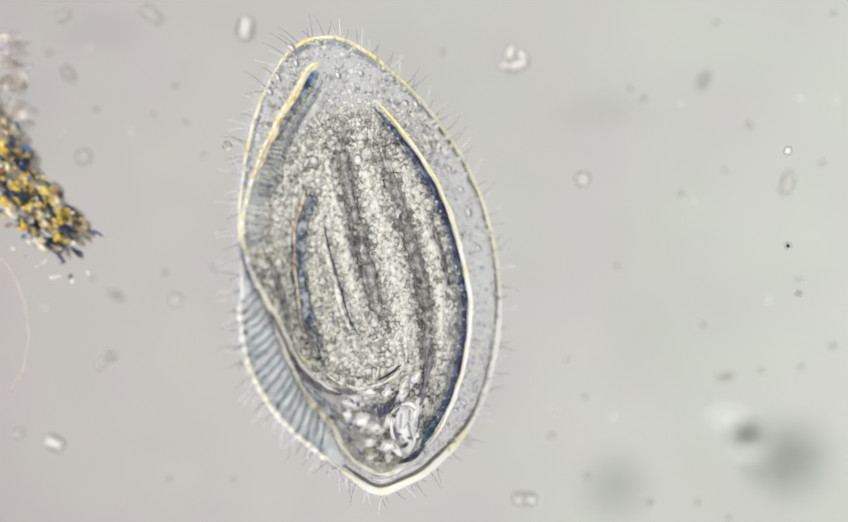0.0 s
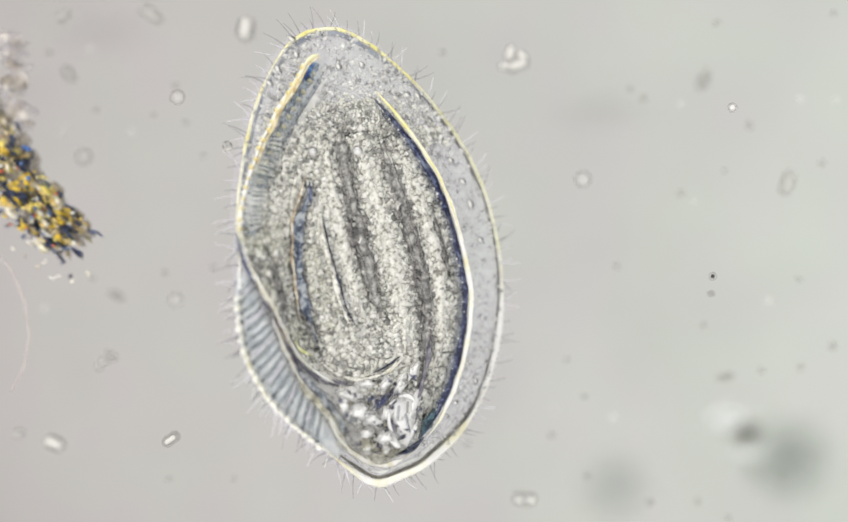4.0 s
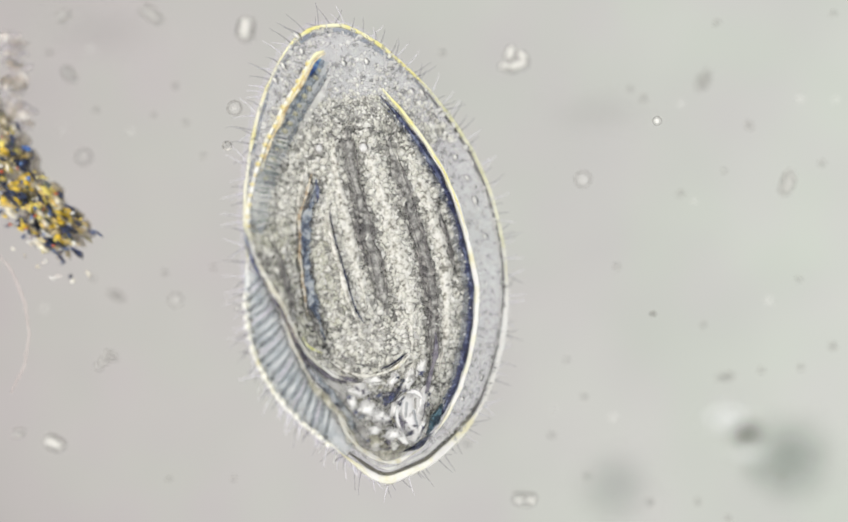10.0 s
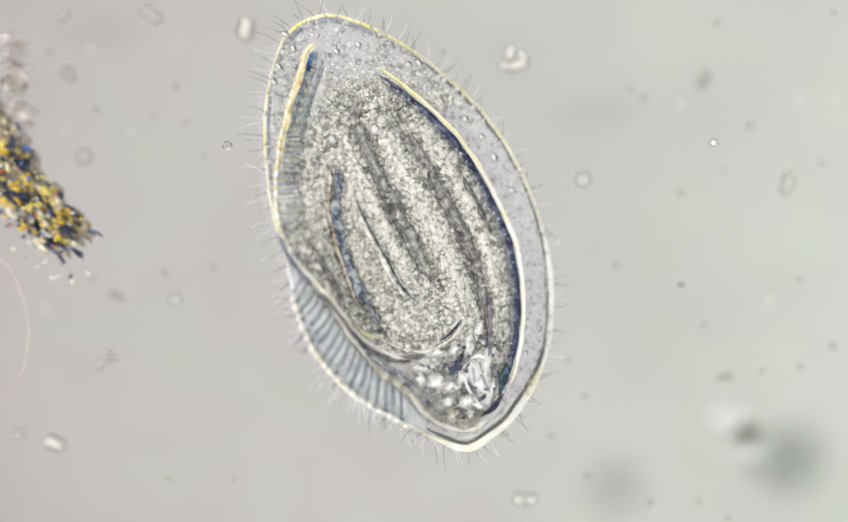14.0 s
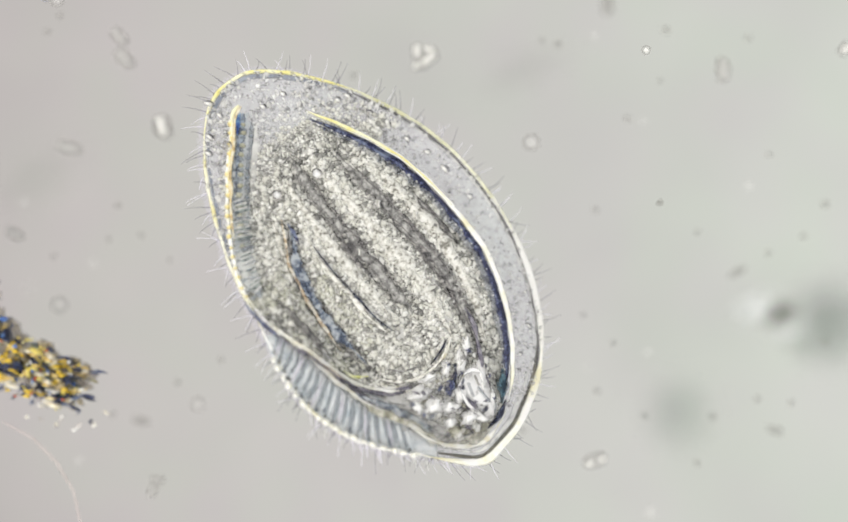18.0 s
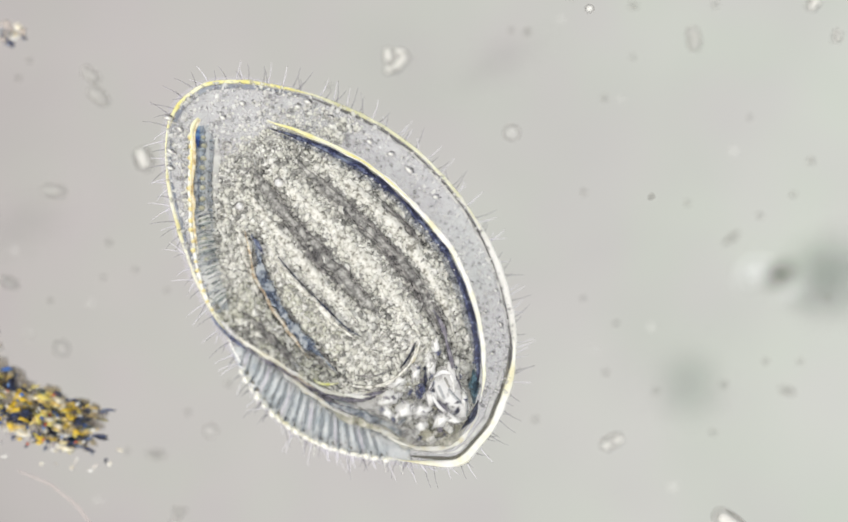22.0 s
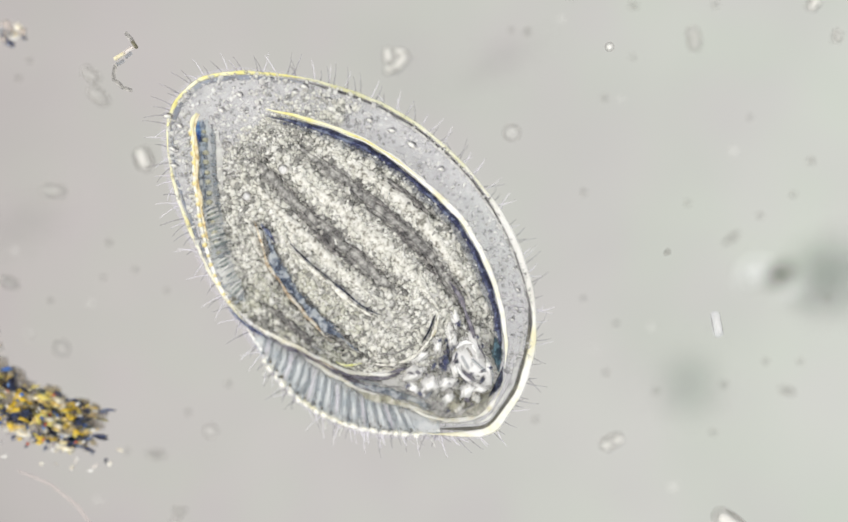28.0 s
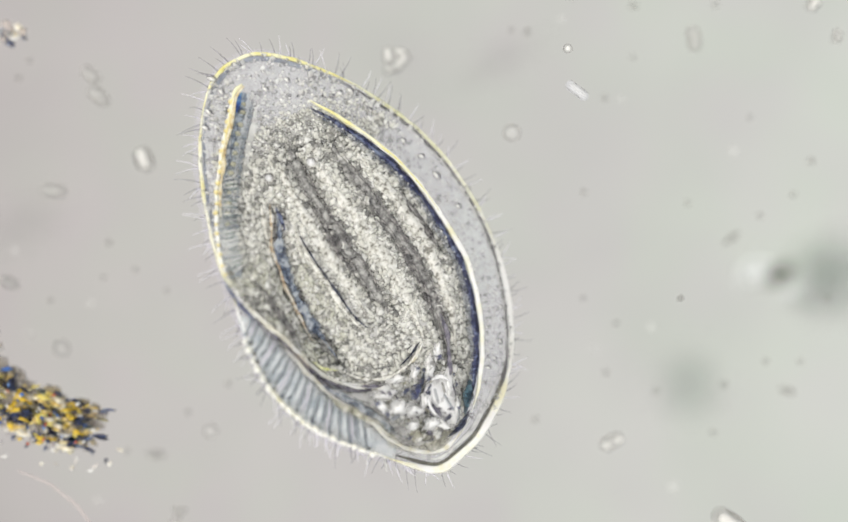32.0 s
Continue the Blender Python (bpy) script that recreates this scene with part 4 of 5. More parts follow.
for i, (x, y, l, w, a, mat) in enumerate(((822, 672, 30, 20, 60, NAVY), (808, 724, 24, 15, 20, GROOVE), (778, 738, 34, 18, -35, GROOVE), (806, 750, 30, 18, -10, HIND_OLIVE), (852, 712, 30, 12, -55, PLUM), (858, 628, 16, 12, 0, GROOVE),
                                          (745, 650, 40, 8, -8, PLUM), (836, 656, 28, 7, 70, BLACK_NAVY), (716, 722, 14, 12, 0, GROOVE), (770, 715, 20, 9, 10, SLATE), (790, 690, 22, 7, 30, GROOVE), (872, 728, 18, 9, 40, BLACK_NAVY))):
    v = part("dark_patch", lump(l / 2000, w / 2000, 0.005, 0.5, 3, i + 70), mat, ciliate, "dark soft-edged patch")
    v.matrix_basis = Matrix.Translation(spot(x, y, 0.045)) @ Matrix.Rotation(radians(a) - SWING, 4, "Z")
part("hind_shade", cord(trail([(884, 540), (892, 580), (890, 630), (887, 662), (891, 694)], 40, 0.042), fade(0.0056, 0.3), 0.005, uneven=0.8), PLUM, ciliate, "plum line beside the vacuole")
part("hind_shade", cord(trail([(922, 668), (914, 700), (904, 728)], 24, 0.040), fade(0.0105, 0.5), 0.006, uneven=0.5), TEAL_NAVY, ciliate, "dark teal-navy patch at the hind end")

# droplets and flecks in the clear margin
drop_ring, drop_core, drop_dark = None, None, None
fixed = [(535, 62), (522, 122), (548, 88), (513, 150), (665, 76), (625, 90), (757, 110), (777, 107), (807, 147), (835, 177), (862, 212), (892, 245), (915, 285), (947, 347), (1000, 547), (962, 520), (968, 580), (975, 640), (990, 610), (960, 655)]
for i in range(70):
    if i < len(fixed):
        q = Vector(spot(*fixed[i], 0.012))
        k, long = rnd.uniform(0.85, 1.25) * (1.0 if i < 14 else 0.6), rnd.uniform(1.2, 1.9)
    else:
        u = rnd.uniform(-0.16, 0.46)
        p = outline[int(u * 240) % 240]
        q = p + side(outline, int(u * 240) % 240, True) * rnd.uniform(0.014, 0.046)
        k, long = rnd.uniform(0.25, 0.5), rnd.uniform(0.9, 1.4)
    m = Matrix.Translation((q.x, q.y, 0.014)) @ Matrix.Rotation(rnd.uniform(1.6, 2.6), 4, "Z") @ Matrix.Diagonal((k * long, k, k, 1))
    # glint and shaded side of a droplet are built in as white and dark pieces
    if drop_ring is None:
        drop_ring = part("droplet", lump(0.0072, 0.0062, 0.003, 0.35, 2, 3), CILIA_GREY, ciliate, "small bright droplet with a dark side")
        drop_ring.matrix_basis = m
        drop_core = part("droplet_core", lump(0.0050, 0.0034, 0.003, 0.3, 2, 4, (0.0008, 0.0016, 0.0018)), WHITE_GRAIN, drop_ring)
        drop_dark = part("droplet_shade", cord([Vector((-0.0046, -0.0022, 0.002)), Vector((-0.001, -0.0050, 0.002)), Vector((0.0036, -0.0040, 0.002))], fade(0.0021, 0.5), 0.001, sides=5), SPECK_BLACK, drop_ring)
    else:
        o = again(drop_ring, "droplet", ciliate, m)
        again(drop_core, "droplet_core", o, Matrix())
        again(drop_dark, "droplet_shade", o, Matrix())
flecks = []
while len(flecks) < 1900:
    x, y = rnd.uniform(-0.28, 0.28), rnd.uniform(-0.43, 0.43)
    front = y > 0.17
    if inside(outline, x, y) and not inside(core_line, x, y) and (front or rnd.random() < 0.85) and y > -0.36:
        flecks.append(((x, y, 0.011 + rnd.uniform(0, 0.003)), (0.0022 + 0.0050 * rnd.random() ** 2 if front else rnd.uniform(0.0018, 0.0046)), rnd.uniform(0.35, 0.9)))
grains("flecks", flecks[:1100], FLECK_PALE, ciliate, "fine pale flecks in the clear margin")
grains("flecks", flecks[1100:], FLECK_GREY, ciliate, "fine grey flecks in the clear margin")


# the comb's side of the body is drawn in and curls up a little
def curl(points):
    """How far points of the flat body move where it curls, as an array."""
    xy = np.array(points, dtype=float)[:, :2]
    arc = range(int(0.52 * 240), int(0.88 * 240))
    rim = np.array([outline[i][:2] for i in arc])
    inward = np.array([side(outline, i, True)[:2] for i in arc])
    u = np.array([i / 240 for i in arc])
    share = np.clip((u - 0.53) / 0.07, 0, 1) * np.clip((0.87 - u) / 0.15, 0, 1)
    best, nearest = np.full(len(xy), 9.0), np.zeros(len(xy), dtype=int)
    for k, q in enumerate(rim):
        d = np.hypot(xy[:, 0] - q[0], xy[:, 1] - q[1])
        closer = d < best
        best[closer], nearest[closer] = d[closer], k
    f = np.clip((0.115 - best) / 0.065, 0, 1)
    w = share[nearest] * f * f * (3 - 2 * f)
    return np.column_stack((0.008 * w * inward[nearest, 0], 0.008 * w * inward[nearest, 1], 0.042 * w))


def curl_up(ob):
    for child in ob.children:
        if child.matrix_basis.is_identity:
            me = child.data
            co = np.empty(len(me.vertices) * 3)
            me.vertices.foreach_get("co", co)
            co = co.reshape(-1, 3)
            me.vertices.foreach_set("co", (co + curl(co)).ravel())
            me.update()
            curl_up(child)
        else:
            child.matrix_basis = Matrix.Translation(curl([child.matrix_basis.translation])[0]) @ child.matrix_basis


curl_up(ciliate)


def cilium_mesh(length, bend, mat):
    bm = bmesh.new()
    pts = [Vector((length * u, bend * length * u * u, 0)) for u in (0, 0.2, 0.4, 0.6, 0.8, 1.0)]
    return sweep(bm, pts, lambda u: 0.0022 * (1 - 0.68 * u), lambda u: 0.0022 * (1 - 0.68 * u), sides=5)


kinds = [part("cilium", cilium_mesh(l, b, m), m, ciliate) for l, b, m in
         ((0.036, 0.22, CILIA_GREY), (0.048, 0.16, CILIA_GREY), (0.030, 0.30, CILIA_PALE), (0.044, 0.18, CILIA_PALE), (0.024, 0.34, CILIA_GREY))]
kinds[0]["label"] = "fine grey hair-like cilium"
CILIA = []
for i in range(170):
    u = (i + rnd.uniform(-0.9, 0.9)) / 170
    j = int(u * 240) % 240
    p, s = outline[j], -side(outline, j, True)
    lean = math.atan2(s.y, s.x) + rnd.gauss(0, 0.26)
    o = kinds[i] if i < 5 else again(kinds[rnd.randrange(5)], "cilium", ciliate, Matrix())
    p = p + Vector(curl([p])[0])
    CILIA.append((o, p.x, p.y, p.z + rnd.uniform(-0.004, 0.006), math.degrees(lean), rnd.uniform(1.5, 4.5), rnd.uniform(0, 6.28), rnd.uniform(8, 26)))

tuft_kinds = [part("cirrus", sweep(bmesh.new(), [Vector((l * u, b * l * u * u, 0)) for u in (0, 0.25, 0.5, 0.75, 1.0)], lambda u: 0.0062 * (1 - 0.88 * u), lambda u: 0.004 * (1 - 0.8 * u), sides=6), m, ciliate, "tapered pale bristle")
              for l, b, m in ((0.026, 0.7, CILIA_PALE), (0.032, 0.45, CILIA_GREY), (0.024, 0.9, RIM_FAINT))]
for i in range(20):
    j = int((0.555 + 0.0102 * i + rnd.uniform(-0.002, 0.002)) * 240)
    p, s = outline[j], -side(outline, j, True)
    o = tuft_kinds[i] if i < 3 else again(tuft_kinds[rnd.randrange(3)], "cirrus", ciliate, Matrix())
    p = p + Vector(curl([p])[0])
    CILIA.append((o, p.x - s.x * 0.006, p.y - s.y * 0.006, p.z + 0.006, math.degrees(math.atan2(s.y, s.x)) - 24 + rnd.gauss(0, 14), rnd.uniform(2.0, 4.5), rnd.uniform(0, 6.28), rnd.uniform(6, 15)))

# ---- debris at the field's edge ----
def clump(label, where, spine, spread, n, mats, seed, size=(0.006, 0.015), lie=-0.75):
    """Soft overlapping flakes strewn along a line."""
    rr = random.Random(seed)
    ob = thing("debris_clump", pose(*where, -0.10), label, "debris")
    line = spline([(x / 1000, y / 1000) for x, y in spine], 60)
    for i in range(n):
        u = rr.random()
        p, s = line[int(u * 59)], side(line, int(u * 59))
        d = s * (spread * (1.0 - 0.25 * u) * rr.uniform(-1, 1)) + Vector((rr.gauss(0, 0.006), rr.gauss(0, 0.006), 0))
        r = rr.uniform(*size)
        o = part("flake", lump(r, r * rr.uniform(0.5, 0.9), r * 0.35, 1.2, 2, seed + i), rr.choice(mats), ob)
        o.matrix_basis = Matrix.Translation((p.x + d.x, p.y + d.y, rr.uniform(-0.03, 0.0))) @ Matrix.Rotation(rr.gauss(lie, 0.5), 4, "Z")
    return ob, line, rr


ob, line, rr = clump("glittering golden and black clump of mineral debris", field(62, 375), [(-190, 225), (-120, 135), (-75, 68), (-45, 20), (4, -30), (56, -78)], 0.056, 110,
                     (TAUPE, TAUPE, TAUPE, DUN, DUN, OLIVE_DIRT, LILAC_DIRT), 13, (0.011, 0.020))
part("bed", cord(lift(line, -0.03), lambda u: 0.050 * (1 - 0.25 * u) * min(1.0, 0.1 + 5 * (1 - u)), 0.012, sides=8), TAUPE, ob, "dull taupe bed of fine debris")


def scatter(lo, hi, reach):
    """A place in the clump, its share along the line and how far it lies from the middle line."""
    u, d = rr.uniform(lo, hi), rr.uniform(-1, 1)
    p, s = line[int(u * 59)], side(line, int(u * 59))
    return p + s * (reach * (1 - 0.2 * u) * d) + Vector((rr.gauss(0, 0.005), rr.gauss(0, 0.005), 0)), u, d


for i in range(165):
    p, u, d = scatter(0.30, 0.97, 0.050)
    tone = noise.noise(Vector((p.x * 30, p.y * 30, 5.0))) + rr.gauss(0, 0.10)
    l = 0.0055 + 0.0125 * rr.random() ** 1.5
    mat = rr.choice((GOLD, AMBER, GOLD, YELLOW_SOFT) if tone > 0.12 else (YELLOW_SOFT, CREAM_SOFT, CREAM_SOFT, DUN) if tone > -0.17 else (NAVY_SOFT, NAVY_SOFT, OLIVE_DIRT, BLACK_NAVY))
    core = part("crystal", lump(l, l * rr.uniform(0.34, 0.62), 0.006, 1.3, 2, i), mat, ob, "golden, cream or navy crystal" if i == 0 else "")
    core.matrix_basis = Matrix.Translation((p.x, p.y, rr.uniform(0.0, 0.03))) @ Matrix.Rotation(rr.gauss(-0.72, 0.42), 4, "Z")
    # golden and dark sides imitate coloured edges of light bent by a crystal
    if rr.random() < 0.45:
        for off, mt in ((-1, rr.choice((GOLD, AMBER, YELLOW_SOFT, AMBER))), (1, rr.choice((NAVY_SOFT, SPARK, TEAL_NAVY, NAVY_SOFT)))):
            edge = part("golden_side" if off < 0 else "dark_side", lump(l * rr.uniform(0.6, 0.95), l * rr.uniform(0.25, 0.45), 0.004, 0.9, 2, i + 500 * off), mt, core)
            edge.location = (rr.uniform(-0.3, 0.3) * l, off * l * rr.uniform(0.5, 0.75), rr.uniform(0.001, 0.005))
# red and blue crumbs stand in for coloured sparks of light
for tone, mt, n in (("black", BLACK_NAVY, 16), ("golden", GOLD, 20), ("white", RIM_WHITE, 24), ("blue", SPARK, 14), ("red", RUBY, 9)):
    spots = []
    for i in range(n):
        p, u, d = scatter(0.32, 1.0, 0.056)
        spots.append(((p.x, p.y, rr.uniform(0.015, 0.035)), rr.uniform(0.0028, 0.0055), rr.uniform(0.4, 0.8)))
    grains("fine_debris", spots, mt, ob, "fine %s crumbs of mineral debris" % tone)
# streaked feathery end and frayed lower side
for i in range(22):
    p = line[rr.randrange(48, 60)] + side(line, 55) * rr.uniform(-0.045, 0.045)
    a = math.radians(rr.uniform(-48, -8))
    q = Vector((p.x, p.y, 0.02))
    e = q + Vector((math.cos(a), math.sin(a), 0)) * rr.uniform(0.018, 0.034)
    part("needle", cord([q, q.lerp(e, 0.35), q.lerp(e, 0.7), e], fade(rr.uniform(0.0032, 0.0052), 0.5), 0.003, sides=6, uneven=0.6), rr.choice((NAVY_SOFT, BLACK_NAVY, OLIVE_DIRT, RIM_WHITE, CREAM_SOFT, AMBER)), ob, "soft pointed needle" if i == 0 else "")
for i in range(70):
    p = line[rr.randrange(14, 60)]
    a, r = rr.uniform(0, 6.28), rr.uniform(0.006, 0.014)
    q = Vector((p.x - 0.034 + rr.gauss(0, 0.020), p.y - 0.050 + rr.gauss(0, 0.018), -0.01))
    arc = [q + Vector((r * math.cos(a + k), 0.7 * r * math.sin(a + k), 0)) for k in (0, 0.5, 1.0, 1.5)]
    part("curl", cord(arc, fade(rr.uniform(0.0030, 0.0060), 0.5), 0.003, sides=6), rr.choice((CURL, CREAM_SOFT, RIM_WHITE, TAUPE, LILAC_DIRT, NAVY_SOFT)), ob, "pale curled shred" if i == 0 else "")
for i in range(46):
    p, u, d = scatter(0.25, 0.97, 0.0)
    q = p + side(line, int(u * 59)) * rr.uniform(0.046, 0.060) * (1 - 0.2 * u)
    o = part("fringe_flake", lump(rr.uniform(0.006, 0.012), rr.uniform(0.004, 0.008), 0.004, 1.0, 2, i + 900), rr.choice((LILAC_DIRT, LILAC_DIRT, TAUPE, NAVY_SOFT)), ob, "pale lilac-grey flake at the clump's edge" if i == 0 else "")
    o.matrix_basis = Matrix.Translation((q.x, q.y, -0.01)) @ Matrix.Rotation(rr.gauss(-0.8, 0.4), 4, "Z")
clump("loose taupe debris flakes beside the golden clump", field(-14, 130), [(-14, 90), (-2, 40), (2, -20), (16, -90)], 0.020, 46, (TAUPE, LILAC_DIRT, LILAC_DIRT, LILAC_DIRT, CURL, CURL, ROSE), 47, (0.009, 0.018), 0.1)
clump("small rosy and blue debris fragment", (-0.432, 0.785), [(-60, 30), (-30, 14), (-12, 4), (2, -4)], 0.014, 18, (ROSE, ROSE, NAVY_SOFT, CREAM_SOFT, SLATE), 91)
strand = thing("strand", pose(*field(30, 600), -0.03), "faint rosy mucus thread in the water", "strand")
part("thread", cord([Vector((0.001 * x, 0.001 * y, 0)) for x, y in ((-60, 150), (-20, 100), (5, 40), (14, -20), (4, -80), (-20, -130))], 0.004, 0.002), PALE_ROSE, strand)


# ---- rods, rings and specks ----
def rod_thing(x, y, length, width, turn, core=ROD_LIGHT, z=-0.20, side_mat=None, label="pale rod-shaped bacterium with a shaded wall"):
    side_mat = side_mat or (WALL_SIDE if core is ROD_LIGHT else ROD_SHADE)
    ob = thing("bacterium", pose(*((x, y) if abs(x) < 3 else field(x, y, z)), z, 0, 0, turn), label, "bacterium", "drifting rods")
    # bright core and dark sides imitate light bent by the clear rod
    part("wall", capsule(length / 1000, width / 2000), ROD_SHADE, ob)
    c = part("core", capsule(length / 1000 * 0.74, width / 2000 * 0.56), core, ob, "bright core of bent light")
    c.location.z = width / 2000 * 0.7
    for k in (-1, 1):
        reach = length / 1000 * 0.36
        part("wall_side", cord([Vector((x * reach, k * width / 2000 * (0.86 - 0.12 * x * x), width / 2600)) for x in (-1, -0.5, 0, 0.5, 1)], fade(width / 9000, 0.4), 0.002, uneven=0.2), side_mat, ob)
    return ob


for x, y, l, w, a, mat in ((280, 27, 58, 28, -35, FAINT_LIGHT), (1455, 338, 58, 30, 72, FAINT_LIGHT), (456, 55, 58, 38, 82, ROD_LIGHT), (103, 818, 50, 32, -25, ROD_LIGHT),
                           (128, 137, 44, 24, -55, FAINT_LIGHT), (118, 30, 36, 22, 30, FAINT_LIGHT), (35, 800, 30, 20, 10, FAINT_LIGHT), (-0.374, 0.670, 50, 26, -68, FAINT_LIGHT), (-0.380, 0.625, 56, 30, -70, FAINT_LIGHT),
                           (190, 672, 40, 20, 40, FAINT_LIGHT), (205, 658, 34, 18, -30, FAINT_LIGHT), (0.978, 0.105, 34, 26, 20, ROD_LIGHT), (0.991, 0.026, 34, 22, 60, FAINT_LIGHT)):
    rod_thing(x, y, l, w, a, mat)
pair_rod = rod_thing(970, 922, 56, 30, -2, FAINT_LIGHT, label="pale dividing rod-shaped bacterium with two cores")
for x in (-0.013, 0.013):
    part("core", lump(0.009, 0.0075, 0.004), ROD_LIGHT, pair_rod).location = (x, 0, 0.014)
tri = thing("bacterium_cluster", pose(*field(950, 112, -0.20), -0.20), "cluster of three pale rod-shaped bacteria", "bacteria")
for x, y, l, w, a in ((-8, 14, 40, 26, 70), (8, -10, 54, 28, 20), (16, 8, 34, 24, -40), (-18, -12, 30, 22, 10)):
    o = part("lobe", capsule(l / 1000, w / 2000), ROD_SHADE, tri)
    o.matrix_basis = pose(x / 1000, y / 1000, 0, 0, 0, a)
    part("core", capsule(l * 0.7 / 1000, w / 3600), ROD_LIGHT, o).location.z = w / 2800


def ring_thing(x, y, r, z=-0.01, core=FAINT_LIGHT, label="pale round cell with a grey wall"):
    ob = thing("round_cell", pose(*((x, y) if abs(x) < 3 else field(x, y, z)), z), label, "cell", "drifting round cells")
    part("wall", torus(r / 1000, 0.24 * r / 1000), ROD_SHADE, ob)
    part("core", lump(0.66 * r / 1000, 0.66 * r / 1000, 0.3 * r / 1000), core, ob)
    return ob


ring_thing(1078, 332, 15, -0.14)
ring_thing(155, 290, 15, -0.22)
ring_thing(325, 555, 13, -0.22)
for x, y, r in ((1422, 556, 12), (1023, 757, 11), (82, 570, 10), (1545, 184, 9), (242, 242, 10), (115, 240, 15), (1284, 373, 8), (1134, 771, 12), (1030, 1050, 14), (1258, 191, 9), (1480, 183, 11), (165, 88, 12)):
    o = thing("pale_speck", pose(*field(x, y, -0.22), -0.22), "small pale blurred speck", "speck", "pale specks")
    part("body", lump(r / 1000, r / 1000, r / 1800, 0.3, 2, x), SPECK_PALE, o)
big = rod_thing(0.318, -0.694, 84, 44, -66, z=-0.06, side_mat=SPECK_DARK, label="large bright oblong cell with a dark side")
for x, y, r in ((1190, 182, 10), (1258, 358, 9), (324, 160, 9), (284, 212, 7), (343, 227, 8), (376, 288, 7), (305, 505, 8), (172, 515, 8), (395, 495, 8), (1385, 232, 11), (1141, 493, 9), (1477, 516, 8),
                (1520, 302, 9), (1301, 601, 8), (1408, 685, 9), (1048, 665, 7), (864, 821, 9), (1202, 929, 10), (312, 886, 7), (432, 885, 7), (818, 98, 9), (1325, 42, 9), (1340, 315, 7), (178, 203, 8), (92, 98, 9), (1541, 25, 8), (1080, 734, 8), (1085, 880, 9), (1290, 928, 9), (1346, 958, 9), (1143, 997, 9), (321, -187, 9), (354, -206, 8), (1165, 165, 8), (1020, 805, 9), (1480, 680, 9), (1540, 640, 11), (1445, 878, 9)):
    o = thing("dark_speck", pose(*field(x, y, -0.25), -0.25), "small blurred grey-brown speck", "speck", "dark specks")
    part("body", lump(r / 1000, r * 0.95 / 1000, r / 1800, 0.4, 2, x), SPECK_FAINT, o)
for x, y, rx, ry, a in ((215, 546, 24, 12, -30), (1342, 697, 26, 10, 10), (1300, 150, 16, 28, -25), (1298, 995, 22, 11, -40)):
    o = thing("dark_speck", pose(*field(x, y, -0.30), -0.30, 0, 0, a), "blurred oblong grey-brown speck", "speck", "dark specks")
    part("body", lump(rx / 1000, ry / 1000, ry / 2000, 0.4, 2, x), SPECK_DARK, o)

# dirt on the slide's under side, far out of focus, with two painted pale glints
def smudge(x, y, rx, ry, mat, label, seed=1, z=-0.96):
    """A thin film of dirt under the slide; the two pale ones are painted glints."""
    o = thing("smudge", pose(*field(x, y, z), z), label, "dirt", "dirt under the slide")
    k = (EYE - z) / EYE / 1000
    part("body", lump(rx * k * 1.5, ry * k * 1.5, 0.006, 0.45, 3, seed), mat, o)


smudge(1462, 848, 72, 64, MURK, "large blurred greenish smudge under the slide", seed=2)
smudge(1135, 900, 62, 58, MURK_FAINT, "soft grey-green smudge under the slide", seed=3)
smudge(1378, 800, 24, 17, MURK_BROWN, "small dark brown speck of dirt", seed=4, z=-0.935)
smudge(1346, 772, 34, 22, GLINT_PALE, "pale blurred glint beside brown dirt", seed=5, z=-0.92)
smudge(1385, 838, 32, 9, GLINT_PALE, "pale blurred glint beside brown dirt", seed=6, z=-0.92)
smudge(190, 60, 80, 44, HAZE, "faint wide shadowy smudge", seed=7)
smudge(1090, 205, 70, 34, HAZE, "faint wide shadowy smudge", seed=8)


# ---- things that drift or swim ----
ring_swimmer = ring_thing(0, 0, 8, core=ROD_LIGHT, label="tiny round swimming cell with a bright middle")
dark_swimmer = ring_thing(0.01, 0, 7, core=SPECK_BLACK, label="tiny dark swimming cell")
slow_speck = thing("dark_speck", pose(0.02, 0, 0), "small drifting grey-brown speck", "speck", "dark specks")
part("body", lump(0.009, 0.008, 0.005, 0.4, 2, 5), SPECK_DARK, slow_speck)
flank_cell = ring_thing(0.03, 0, 13, label="small round grey cell drifting by the ciliate")
fast_rod = thing("bacterium", pose(0.04, 0, 0), "short dark swimming rod", "bacterium", "drifting rods")
part("wall", capsule(0.040, 0.012), SPECK_DARK, fast_rod)
part("core", capsule(0.024, 0.005), ROD_LIGHT, fast_rod).location.z = 0.008
chain = thing("bacterium_chain", pose(0.05, 0, 0), "crooked chain of small dark rods with yellow glints", "bacteria")
for x, y, l, a, mat in ((20, 48, 30, -50, CHAIN_GREY), (31, 32, 22, -55, OLIVE), (16, 19, 30, 35, CURL), (-2, 7, 28, 30, STRAW), (18, 9, 20, 40, SLATE), (0, -7, 22, 30, SLATE),
                        (-13, -26, 36, 80, CHAIN_GREY), (-6, -50, 28, -40, CHAIN_GREY), (14, -64, 26, -20, CHAIN_GREY)):
    part("rod", capsule(0.85 * l / 1000, 0.0040), mat, chain).matrix_basis = pose(0.85 * x / 1000, 0.85 * y / 1000, 0, 0, 0, a)
